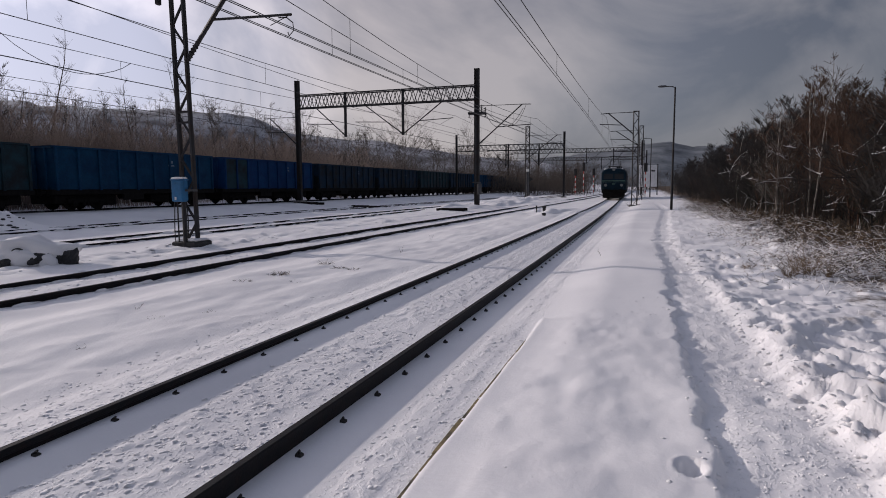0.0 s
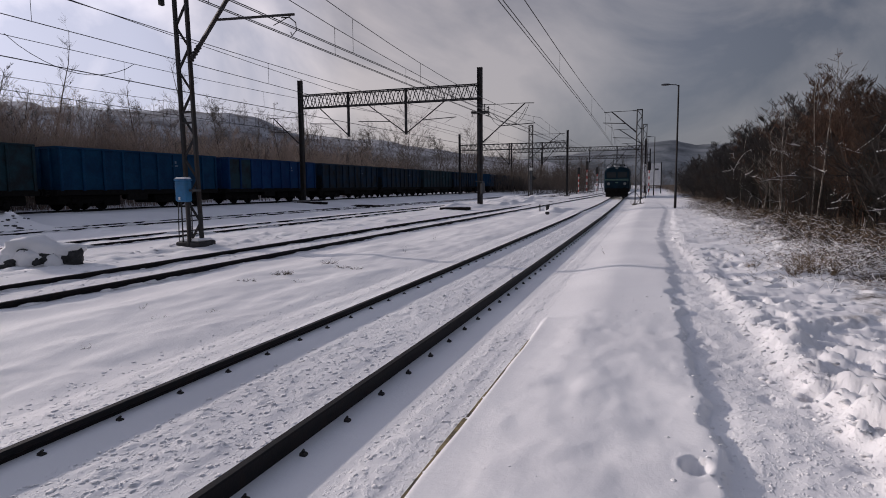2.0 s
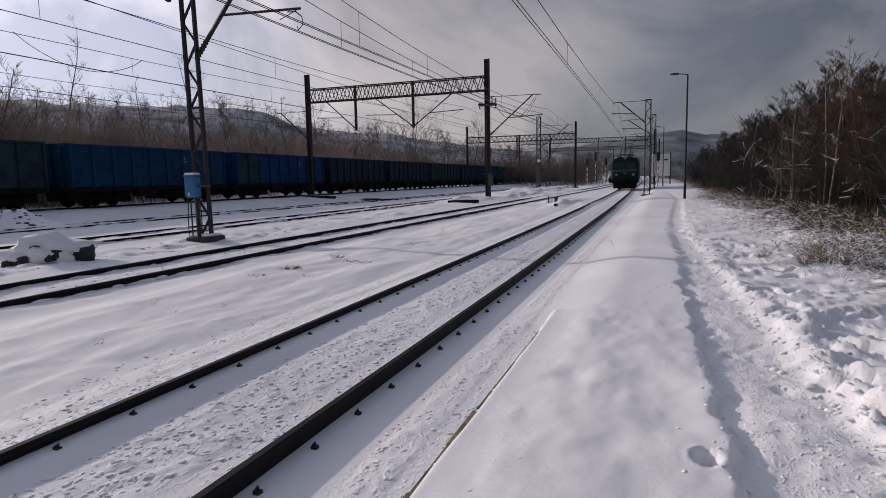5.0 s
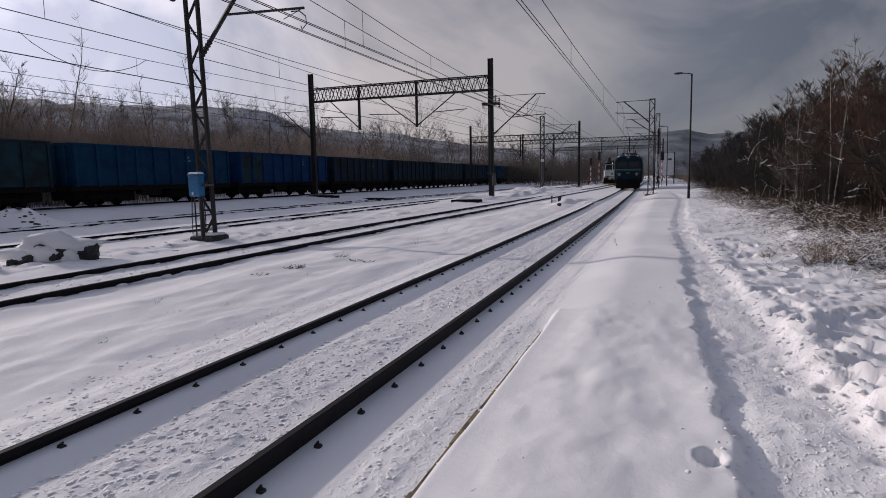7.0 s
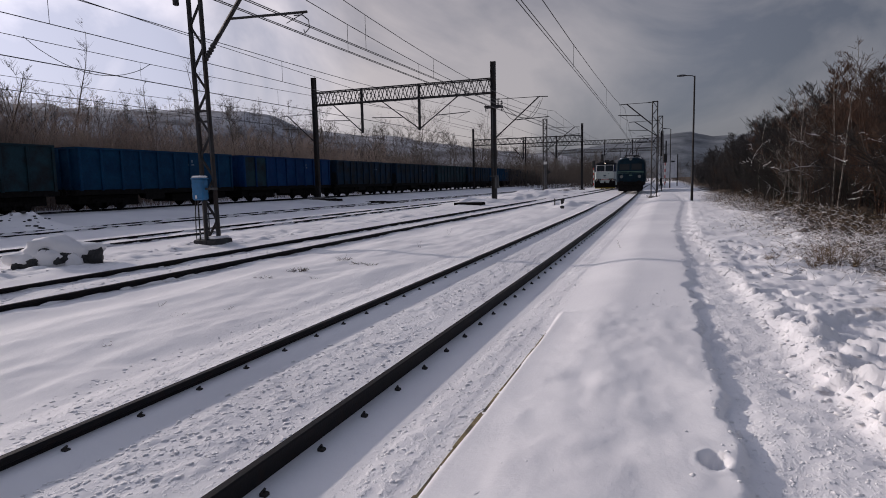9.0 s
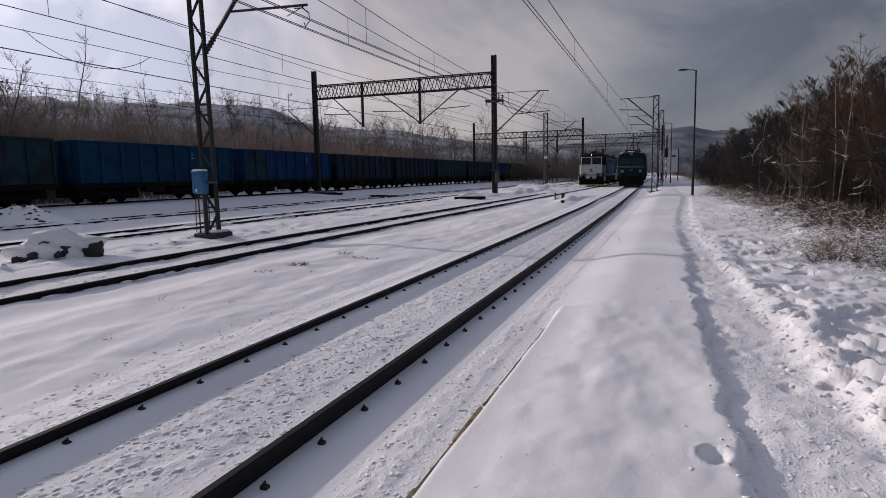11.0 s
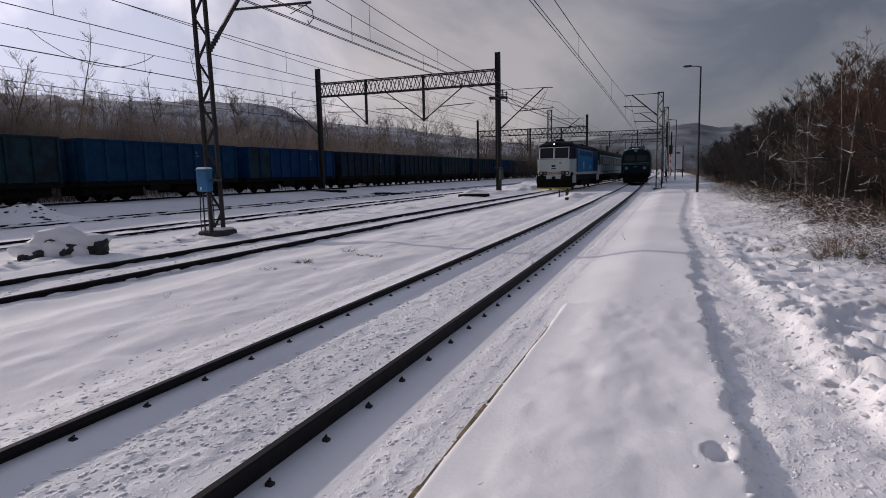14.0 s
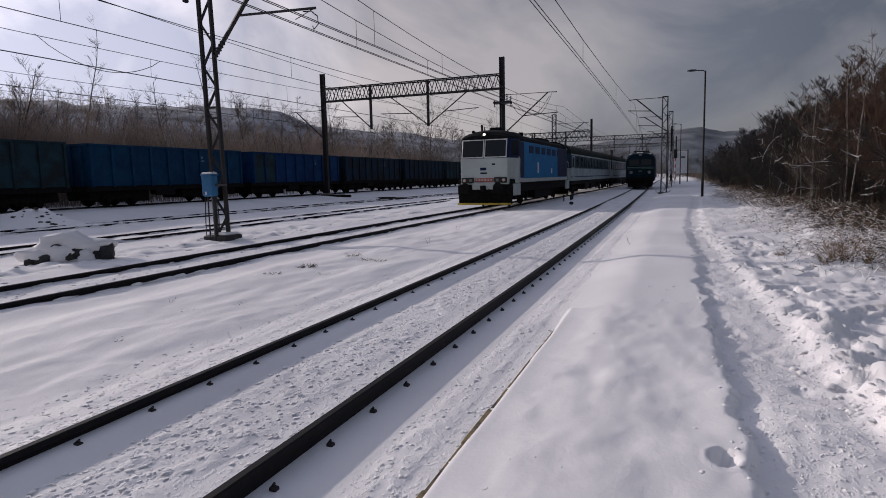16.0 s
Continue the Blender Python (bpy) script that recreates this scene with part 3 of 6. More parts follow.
def snow_crumbs():
    r = np.random.RandomState(21)
    X, Y, A, B = [], [], [], []

    def strew(x, y, lo, hi, stretch=1.6):
        a = 0.75 * (lo + (hi - lo) * r.rand(len(x)) ** 3.4)
        X.append(x)
        Y.append(y)
        A.append(a)
        B.append(a * r.uniform(0.9, stretch, len(x)))

    def down(n, y0, y1, bias=1.7):
        return y0 + (y1 - y0) * r.rand(n) ** bias
    y = down(6000, 1.8, 30)
    o = r.uniform(-0.42, 0.66, len(y))
    keep = NZ.fbm(o * 2.2 + 4, y * 1.2, 3) > -0.16 - 0.2 * (o > -0.2)
    strew((line_1(y) + o)[keep], y[keep], 0.007, 0.036)
    y = down(3600, 1.8, 26)
    o = -0.86 - 1.0 * r.rand(len(y)) ** 1.5
    strew(line_1(y) + o, y, 0.007, 0.030)
    y = down(1500, 1.8, 22)
    strew(r.uniform(-1.72, EDGE_X - 0.03, len(y)), y, 0.006, 0.030)
    y = down(160, 2.0, 8)
    strew(EDGE_X + r.normal(-0.03, 0.03, len(y)), y, 0.007, 0.026)
    # the path's floor, its broken rims, clods kicked out to the side
    y = down(6500, 1.9, 20)
    w = np.interp(y, [3, 6, 16], [0.82, 0.74, 0.52])
    strew(path_edge(y) + 0.10 + (w + 0.05) * r.rand(len(y)), y, 0.006, 0.016, 2.4)
    y = down(650, 1.9, 18)
    w = np.interp(y, [3, 6, 16], [0.82, 0.74, 0.52])
    strew(path_edge(y) + w + r.normal(0.06, 0.12, len(y)), y, 0.012, 0.062)
    y = down(420, 1.9, 22)
    strew(path_edge(y) + r.normal(0.03, 0.05, len(y)), y, 0.008, 0.038)
    y = down(380, 2.0, 11)
    strew(path_edge(y) + 0.95 + 2.6 * r.rand(len(y)) ** 1.5, y, 0.010, 0.060)
    y = down(90, 2.2, 8.5, 1.2)
    strew(path_edge(y) + 0.90 + 1.9 * r.rand(len(y)) ** 1.2, y, 0.03, 0.09, 1.9)
    # the platform's snow carries only a few
    y = down(60, 2.0, 16)
    strew(r.uniform(-1.1, 0.25, len(y)), y, 0.006, 0.022)
    y = down(60, 7.2, 8.6, 1)
    strew(r.normal(-0.15, 0.22, len(y)), y, 0.008, 0.026)
    # between the rails of the second track and on the trodden strip beyond it
    y = down(1500, 4, 34, 1.4)
    strew(line_2(y) + r.uniform(-0.6, 0.6, len(y)), y, 0.012, 0.055)
    y = down(700, 5, 40, 1.3)
    strew(r.normal(-12.6, 0.7, len(y)), y, 0.02, 0.10)
    x, y, a, b = (np.concatenate(q) for q in (X, Y, A, B))
    lumps("snow_crumbs", "loose crumbs and clods of frozen snow", x, y, surface(x, y), a, b, a * r.uniform(0.18, 0.45, len(x)), r.uniform(-0.7, 0.7, len(x)), 5, SNOW_CAP)
    # snow blown against the rails and lying over them in places
    x, y, z, a, b, h = [], [], [], [], [], []
    for ln, top, n, y1, over in ((line_2, RAIL_Z, 200, 60, 0.0), (line_3, RAIL_Z - 0.02, 260, 75, 0.08), (line_4, RAIL_Z - 0.03, 260, 75, 0.14)):
        for off in (-0.755, 0.755):
            yy = down(n, 3, y1, 1.2)
            lie = r.rand(n) < over
            x.append(ln(yy) + off + np.where(lie, 0.0, r.uniform(0.09, 0.16, n)))
            y.append(yy)
            z.append(np.where(lie, top - 0.05, 0.02))
            a.append(r.uniform(0.03, 0.07, n) + 0.04 * lie)
            b.append(r.uniform(0.10, 0.42, n) * np.where(lie, 1.6, 1.0))
            h.append(r.uniform(0.02, 0.055, n) + 0.03 * lie)
    x, y, z, a, b, h = (np.concatenate(q) for q in (x, y, z, a, b, h))
    lumps("rail_drifts", "small drifts of snow against and over the rails", x, y, z, a, b, h, r.uniform(-0.08, 0.08, len(x)), 6, SNOW_CAP)


snow_crumbs()


# ---- rails ----
def rail_mesh(fx, y0, y1, top, name):
    """A rail: head, web and foot, swept along its line."""
    prof = [(-0.033, -0.006), (-0.033, -0.035), (-0.012, -0.05), (-0.012, -0.135), (-0.07, -0.16), (0.07, -0.16), (0.012, -0.135), (0.012, -0.05), (0.033, -0.035), (0.033, -0.006), (0.024, 0.003), (-0.024, 0.003)]
    s = Shape()
    ys = [y0]
    while ys[-1] < y1:
        ys.append(min(y1, ys[-1] + (1.0 if ys[-1] < 40 else 4.0)))
    s.loft([[(float(fx(y)) + p, y, top + q) for p, q in prof] for y in ys])
    return s


def clip_mesh():
    """A spring clip that shows as a small hump beside the rail's foot."""
    s = Shape()
    s.box(-0.023, 0.023, -0.022, 0.022, -0.02, 0.008, 0.006)
    s.rod((-0.010, -0.020, 0.006), (-0.010, 0.020, 0.017), 0.008, 6)
    s.rod((0.0, 0, 0), (0.0, 0, 0.021), 0.009, 6)
    return s.mesh("rail_clip", CLIP)


CLIP_MESH = clip_mesh()


def build_track(ln, n, top, y1, clips=False):
    for side, off in (("near", 0.755), ("far", -0.755)):
        fx = lambda y, o=off: ln(y) + o
        r = solid("rail", rail_mesh(fx, -20, y1, top, "rail"), RAIL, "dark rusty steel rail standing out of the snow", "rail", group="rails of track %s" % n)
        if clips:
            for k in range(56):
                y = 1.45 + 0.594 * k
                part("rail_clip", CLIP_MESH, CLIP, r, at=pose(float(fx(y)) + 0.115, y, 0.012 if off > 0 else 0.056))


build_track(line_1, "one", RAIL_Z, 330, True)
build_track(line_2, "two", RAIL_Z, 330)
build_track(line_3, "three", RAIL_Z - 0.02, 330)
build_track(line_4, "four", RAIL_Z - 0.03, 330)
build_track(line_5, "five", FREIGHT_Z, 330)

edge = thing("platform_edge", "weathered yellowish platform edge kerb half hidden by snow", "kerb", kind="structure")
for k in range(10):
    s = Shape()
    y = 1.6 + 0.62 * k
    s.box(EDGE_X - 0.030 + 0.004 * (k % 3), EDGE_X + 0.08, y, y + 0.605, -0.1, 0.050 - 0.005 * k + 0.006 * (k % 2), 0.008)
    part("kerb_stone", s, EDGE_STONE, edge)

# ---- masts and the overhead line ----


def lattice(s, w0, w1, z0, z1, bay, chord=0.055, lace=0.03, depth=0.6):
    """Four angle chords, tapering from w0 to w1, with zigzag lacing. depth: the second side's share of the width."""
    def c(i, j, z):
        w = w0 + (w1 - w0) * (z - z0) / (z1 - z0)
        return ((i - 0.5) * w, (j - 0.5) * w * depth, z)
    for i in (0, 1):
        for j in (0, 1):
            s.bar(c(i, j, z0), c(i, j, z1), chord, chord)
    n = max(2, round((z1 - z0) / bay))
    for k in range(n):
        a, b = z0 + (z1 - z0) * k / n, z0 + (z1 - z0) * (k + 1) / n
        o = k % 2
        for j in (0, 1):
            s.bar(c(o, j, a), c(1 - o, j, b), lace, lace)
        for i in (0, 1):
            s.bar(c(i, o, a), c(i, 1 - o, b), lace, lace)


def insulator(s, p, q, r=0.06, n=5):
    p, q = Vector(p), Vector(q)
    s.rod(p, q, r * 0.4, 6)
    for k in range(n):
        c = p.lerp(q, (k + 0.5) / n)
        d = (q - p).normalized() * 0.02
        s.rod(c - d, c + d, r, 8)


def cantilever(parent, x0, x1, y, z_foot, z_top, z_reg, top_tie=True, reach=0.5, tube=0.05, rise=0.12):
    """An arm from the post's face x0 to above the wire at x1."""
    g = 1 if x1 > x0 else -1
    s = Shape()
    s.rod((x0, y, z_foot), (x1, y, z_top), tube, 6)
    s.rod((x1 - g * 0.05, y, z_top), (x1 + g * reach, y, z_top - 0.03), 0.033, 6)
    part("bracket_tube", s, STEEL, parent)
    s = Shape()
    insulator(s, (x0, y, z_foot), (x0 + (x1 - x0) * 0.12, y, z_foot + (z_top - z_foot) * 0.12), max(0.06, tube * 1.35))
    part("insulator", s, STEEL, parent)
    if top_tie:
        s = Shape().rod((x0, y, z_top + 0.02), (x1, y, z_top), 0.024, 5)
        insulator(s, (x0, y, z_top + 0.02), (x0 + g * 0.35, y, z_top + 0.02), 0.05, 4)
        part("top_tie", s, STEEL, parent)
    s = Shape()
    f = (z_reg - z_foot) / (z_top - z_foot)
    xs = x0 + (x1 - x0) * f
    s.rod((xs, y, z_reg), (x1 + g * reach * 1.1, y, z_reg + rise), 0.034, 6)
    s.rod((x1 + g * reach * 0.9, y, z_reg + rise - 0.02), (x1 - g * 0.1, y, z_reg - 0.35), 0.012, 5)
    part("registration_arm", s, STEEL, parent)


def near_mast():
    """The lattice mast beside track two with its arm and the blue box."""
    x, y = -12.52, 14.35
    m = thing("catenary_mast", "grey steel lattice catenary mast on a snowy concrete footing", "catenary mast", pose(x, y, 0, 0, -1.1, 0))
    s = Shape()
    lattice(s, 0.43, 0.41, 0.12, 7.5, 0.62, 0.068, 0.028, 0.13)
    for z in (0.9, 3.55, 3.85):
        s.box(-0.24, 0.24, -0.05, 0.05, z, z + 0.05)
    part("lattice_post", s, STEEL, m)
    s = Shape().box(-0.42, 0.42, -0.36, 0.36, -0.25, 0.19, 0.03)
    part("footing", s, DARK_STONE, m)
    s = Shape().box(-0.36, 0.38, -0.30, 0.32, 0.17, 0.27, 0.045)
    part("snow_cap", s, SNOW_CAP, m, "snow lying on the footing")
    s = Shape().box(-0.75, 0.30, -0.1, 0.1, 7.2, 7.4, 0.02)
    s.box(-0.72, -0.60, -0.08, 0.08, 6.9, 7.25, 0.02)
    s.box(0.1, 0.32, -0.12, 0.12, 7.05, 7.65, 0.02)
    part("head_beam", s, STEEL, m)
    cantilever(m, 0.22, 3.1, 0, 5.28, 8.5, 6.3, False, 0.5, 0.06, -0.14)
    s = Shape().cable([(3.25, 0, 6.12), (3.5, 0, 6.1), (3.68, 0, 5.95), (3.70, 0, 5.75), (3.55, 0, 5.62), (3.52, 0, 5.72)], 0.016)
    part("steady_wire", s, WIRE, m)
    # cable on the post
    s = Shape().cable([(-0.42, -0.2, 0.1), (-0.40, -0.2, 0.7), (-0.36, -0.18, 1.4), (-0.3, -0.1, 1.9)], 0.016)
    s.cable([(0.02, -0.15, 0.15), (0.06, -0.17, 0.8), (0.03, -0.16, 1.6)], 0.016)
    part("cable", s, WIRE, m)
    b = thing("junction_box", "blue metal trackside junction box on a post, capped with snow", "junction box", pose(x - 0.07, y - 0.32, 0))
    s = Shape().box(-0.20, 0.20, -0.13, 0.13, 1.33, 1.94, 0.035)
    part("case", s, BLUE_BOX, b)
    s = Shape().box(-0.22, 0.22, -0.15, 0.15, 1.925, 1.97, 0.02)
    part("lid", s, BLUE_BOX, b)
    s = Shape().box(-0.20, 0.20, -0.14, 0.14, 1.96, 2.03, 0.035)
    part("snow_cap", s, SNOW_CAP, b, "snow on the lid")
    s = Shape().box(-0.07, -0.01, -0.136, -0.129, 1.38, 1.47)
    part("label_plate", s, WHITE_PAINT, b, "small white label plate")
    s = Shape().rod((0.12, 0, 0), (0.12, 0, 1.32), 0.06, 8)
    s.rod((-0.12, 0.02, 0), (-0.12, 0.02, 1.32), 0.02, 6)
    part("post", s, STEEL, b)
    s = Shape().box(0.18, 0.32, -0.02, 0.35, 1.62, 1.68)
    part("clamp", s, STEEL_LIGHT, b)
    return m


def gantry(name, xa, xb, y, top, za, zb, z_lo, z_hi, posts, heavy=0.2, label=""):
    """A portal: two posts, a lattice girder between them, hanging posts with arms."""
    g = thing("catenary_portal", label or "dark steel catenary portal with a lattice girder over the tracks", "portal")
    for x, z, t in ((xa, za, top), (xb, zb, top)):
        s = Shape()
        w = heavy
        s.box(x - w, x - w + 0.06, y - w * 0.7, y + w * 0.7, z, t)
        s.box(x + w - 0.06, x + w, y - w * 0.7, y + w * 0.7, z, t)
        s.box(x - w, x + w, y - 0.02, y + 0.02, z, t)
        part("post", s, STEEL, g)
        s = Shape().box(x - w - 0.25, x + w + 0.25, y - 0.45, y + 0.45, z - 0.35, z + 0.18, 0.05)
        part("footing", s, CONCRETE, g)
    s = Shape()
    d = 0.35
    for yy in (y - d, y + d):
        for z in (z_lo, z_hi):
            s.bar((xa, yy, z), (xb, yy, z), 0.09, 0.09)
        n = round(abs(xb - xa) / 0.75)
        for k in range(n):
            u, v = xa + (xb - xa) * k / n, xa + (xb - xa) * (k + 0.5) / n
            w = xa + (xb - xa) * (k + 1) / n
            s.bar((u, yy, z_lo), (v, yy, z_hi), 0.05, 0.05)
            s.bar((v, yy, z_hi), (w, yy, z_lo), 0.05, 0.05)
    part("girder", s, STEEL, g)
    for x, bottom, arms in posts:
        s = Shape().box(x - 0.09, x + 0.09, y - 0.09, y + 0.09, bottom, z_hi + 0.1)
        part("hanging_post", s, STEEL, g)
        for xe in arms:
            cantilever(g, x, xe, y, bottom + 0.1, bottom + 2.6, bottom + 1.15, True, 0.9)
    return g


BLUE_BOX = material("blue_enamel", (0.010, 0.13, 0.30), 0.5, 0, 4, 0.3, 0.05)
WHITE_PAINT = material("white_paint", (0.72, 0.72, 0.70), 0.5, 0, 6, 0.2, 0.05)
RED_PAINT = material("red_paint", (0.45, 0.04, 0.03), 0.5, 0, 6, 0.2, 0.05)
BLACK_PAINT = material("black_paint", (0.015, 0.015, 0.016), 0.55, 0, 6, 0.3, 0.1)

near_mast()
main = gantry("portal", -13.3, -29.9, 48.3, 11.2, 0.0, 0.40, 8.75, 9.85, [(-25.15, 6.1, (-28.0,)), (-19.75, 6.1, (-23.2, -16.3))])
cantilever(main, -13.1, -9.6, 48.3, 5.2, 8.2, 6.5, True, 0.7)
cantilever(main, -30.1, -32.8, 48.3, 5.6, 8.0, 6.7, True, 0.6)
s = Shape()
s.box(-13.95, -12.6, 47.9, 48.7, 7.55, 7.7)
insulator(s, (-13.95, 48.3, 7.3), (-13.95, 48.3, 7.8))
insulator(s, (-12.6, 48.3, 7.3), (-12.6, 48.3, 8.1), 0.09)
insulator(s, (-12.9, 48.3, 7.5), (-12.9, 48.3, 8.3), 0.09)
part("disconnector", s, STEEL, main)
s = Shape()
s.rod((-13.3, 48.0, 2.0), (-13.3, 48.0, 7.4), 0.03)
s.box(-13.58, -13.02, 47.9, 48.6, 2.05, 2.13)
s.box(-13.16, -12.9, 47.95, 48.3, 1.1, 2.0, 0.03)
part("drive_rod", s, STEEL_LIGHT, main)
for k, (xa, za, xb, zb, sag) in enumerate(((-12.75, 7.9, -11.2, 6.5, 0.5), (-11.2, 6.5, -9.5, 7.9, 0.45), (-12.4, 7.6, -10.3, 6.6, 0.3), (-10.2, 6.6, -9.3, 8.1, 0.2))):
    part("jumper", Shape().cable([(xa + (xb - xa) * t, 48.3, za + (zb - za) * t - sag * math.sin(math.pi * t)) for t in np.linspace(0, 1, 9)], 0.018), WIRE, main)
gantry("portal", -12.5, -30.0, 96.4, 10.2, 0, 0.2, 7.5, 8.4, [(-21.7, 5.0, (-24.0,)), (-16.4, 5.0, (-14.2, -18.8))], 0.16, "distant dark steel catenary portal with a lattice girder")
gantry("portal", -1.3, -29.0, 131.0, 11.0, 0, 0.2, 8.8, 9.6, [(-12.4, 6.4, (-9.2,)), (-6.9, 6.4, (-4.9,))], 0.16, "far steel catenary portal spanning all the tracks")
gantry("portal", -0.6, -30.0, 175.0, 11.4, 0, 0.2, 9.0, 9.8, [(-12.4, 6.4, (-9.2,))], 0.16, "far steel catenary portal spanning all the tracks")


def side_mast(x, y, top, wire_x, z_top, label, w=0.42, arms=1, drop=1.75):
    m = thing("catenary_mast", label, "catenary mast", pose(x, y, 0.0), "masts along the tracks")
    s = Shape()
    lattice(s, w, w * 0.95, 0, top, 0.55, 0.06, 0.035, 0.8)
    s.box(-w / 2, w / 2, -0.18, 0.18, top - 0.06, top)
    part("lattice_post", s, STEEL, m)
    part("footing", Shape().box(-0.4, 0.4, -0.4, 0.4, -0.3, 0.16, 0.04), CONCRETE, m)
    for k in range(arms):
        cantilever(m, -w / 2, wire_x - x, 0, z_top - drop - 1.1 * k, z_top - 1.1 * k, z_top - 1.0 - 1.1 * k, k == 0, 0.6)
    return m


side_mast(-1.08, 53.2, 7.85, -3.3, 7.75, "grey lattice catenary mast with a bracket arm beside the platform")
side_mast(-0.85, 72.0, 8.4, -3.6, 7.9, "grey lattice catenary mast with a bracket arm, farther along the platform")
side_mast(-0.9, 98.0, 8.6, -3.9, 8.0, "far grey lattice catenary mast with a bracket arm")
side_mast(-15.0, 79.3, 9.5, -11.2, 8.3, "lattice catenary mast between the tracks with a long raised arm", 0.5, 1, 3.1)


def catenary(ln, dx, supports, z_con, z_sup, z_mid, label, twin=0.0):
    """Contact wire, messenger and droppers over one track."""
    c = thing("overhead_line", label, "overhead wire")
    a, b = supports[0], supports[-1]
    for o in ((-twin / 2, twin / 2) if twin else (0,)):
        part("contact_wire", Shape().cable([(float(ln(y)) + dx + o, y, z_con) for y in np.arange(a, b + 1, 6.0)], 0.012), WIRE, c)
    pts, drops = [], Shape()
    for u, v in zip(supports[:-1], supports[1:]):
        for k in range(12):
            t = k / 12
            y = u + (v - u) * t
            z = z_mid + (z_sup - z_mid) * (2 * t - 1) ** 2
            pts.append((float(ln(y)) + dx, y, z))
            if k % 2 == 1:
                part("dropper", Shape().rod((float(ln(y)) + dx, y, z_con), (float(ln(y)) + dx, y, z), 0.007, 4), WIRE, c)
    part("messenger_wire", Shape().cable(pts, 0.013), WIRE, c)
    return c


catenary(line_1, 0.0, [-24, 53.2, 98, 150], 5.40, 7.4, 6.09, "twin contact wires with messenger over the platform track", 0.09)
catenary(line_2, 0.0, [-20, 14.35, 48.3, 96.4, 131, 175], 5.77, 6.75, 6.22, "contact and messenger wires over the through track", 0.08)
catenary(line_2, 0.62, [-20, 14.35, 48.3, 96.4], 5.76, 7.0, 6.35, "second pair of wires over the through track", 0.08)
catenary(line_3, 0.85, [-14, 48.3, 96.4, 131, 175], 6.05, 7.5, 6.88, "contact and messenger wires over a yard track")
catenary(line_4, 0.1, [-14, 48.3, 96.4, 131, 175], 6.7, 8.0, 7.5, "contact and messenger wires over a yard track", 0.08)
catenary(line_5, 1.6, [-14, 48.3, 96.4, 131, 175], 6.75, 8.0, 7.4, "contact and messenger wires over the freight track", 0.08)
feeder = thing("feeder_line", "thin feeder wires strung between the masts", "overhead wire")
part("wire", Shape().cable([(-14.0, y, 6.75 - 0.040 * (y - 4) + 0.0006 * (y - 4) ** 2) for y in np.arange(-10, 49, 3.0)], 0.010), WIRE, feeder)
part("wire", Shape().cable([(-29.0, y, 6.15 + 0.0009 * (y - 22) ** 2) for y in np.arange(-14, 49, 3.0)], 0.010), WIRE, feeder)
# sagging jumper between two wires
part("jumper", Shape().cable([(-23.1, 16.9 + 6.1 * t, 7.55 - 0.95 * math.sin(math.pi * t) ** 0.8) for t in np.linspace(0, 1, 13)], 0.014), WIRE, feeder)

# ---- lamps, signals, trackside things ----


def street_lamp(x, y, h, label):
    lamp = thing("street_lamp", label, "street lamp", pose(x, y, gz(x, y)), "lamps along the platform")
    s = Shape().rod((0, 0, -0.2), (0, 0, h * 0.18), 0.085, 10, 0.08)
    s.rod((0, 0, h * 0.18), (0, 0, h), 0.065, 10, 0.05)
    part("post", s, STEEL, lamp)
    s = Shape().cable([(0, 0, h - 0.05), (-0.15, 0, h + 0.02), (-0.55, 0, h + 0.06)], 0.03, 6)
    part("bracket", s, STEEL, lamp)
    s = Shape().loft([[(-0.5 - a * 0.55, 0.14 * w * math.cos(q), h + 0.07 + 0.07 * w * math.sin(q)) for q in (2 * math.pi * i / 10 for i in range(10))] for a, w in ((0, 0.4), (0.2, 0.9), (0.7, 1.0), (1.0, 0.5))])
    part("lantern", s, STEEL_LIGHT, lamp)


street_lamp(1.47, 42.4, 7.85, "tall grey street lamp beside the snowy path")
street_lamp(0.25, 88.0, 7.9, "tall grey street lamp farther along the platform")


def signal_post(x, y, h, lean=0):
    p = thing("railway_signal", "colour-light signal on a red and white striped post", "railway signal", pose(x, y, gz(x, y)), "signals between the tracks")
    for k in range(8):
        part("post_band", Shape().rod((0, 0, h * 0.75 * k / 8), (0, 0, h * 0.75 * (k + 1) / 8), 0.075, 8), (RED_PAINT if k % 2 else WHITE_PAINT), p)
    part("head", Shape().box(-0.26, 0.26, -0.12, 0.12, h * 0.74, h, 0.05), BLACK_PAINT, p)
    part("lamp", Shape().rod((0, -0.12, h * 0.9), (0, -0.2, h * 0.9), 0.1, 10), BLACK_PAINT, p)
    part("lamp", Shape().rod((0, -0.12, h * 0.8), (0, -0.2, h * 0.8), 0.1, 10), BLACK_PAINT, p)


signal_post(-11.8, 120.0, 6.3)
signal_post(-12.8, 115.0, 5.0)
signal_post(-10.4, 126.0, 5.3)
signal_post(-0.4, 92.0, 4.8)
marker = thing("marker_post", "grey trackside post with a white cap and a black triangular board", "marker post", pose(-14.35, 76.0, 0.0))
part("post", Shape().box(-0.13, 0.13, -0.13, 0.13, -0.1, 3.6, 0.02), STEEL_LIGHT, marker)
part("cap", Shape().box(-0.17, 0.17, -0.17, 0.17, 3.6, 3.95, 0.03), WHITE_PAINT, marker)
part("board", Shape().loft([[(0.2, y, 2.3), (0.75, y, 2.65), (0.2, y, 3.0)] for y in (-0.03, 0.03)]), BLACK_PAINT, marker)
board = thing("notice_board", "large pale grey board on two posts beside the platform end", "sign board", pose(-0.15, 111.0, 0))
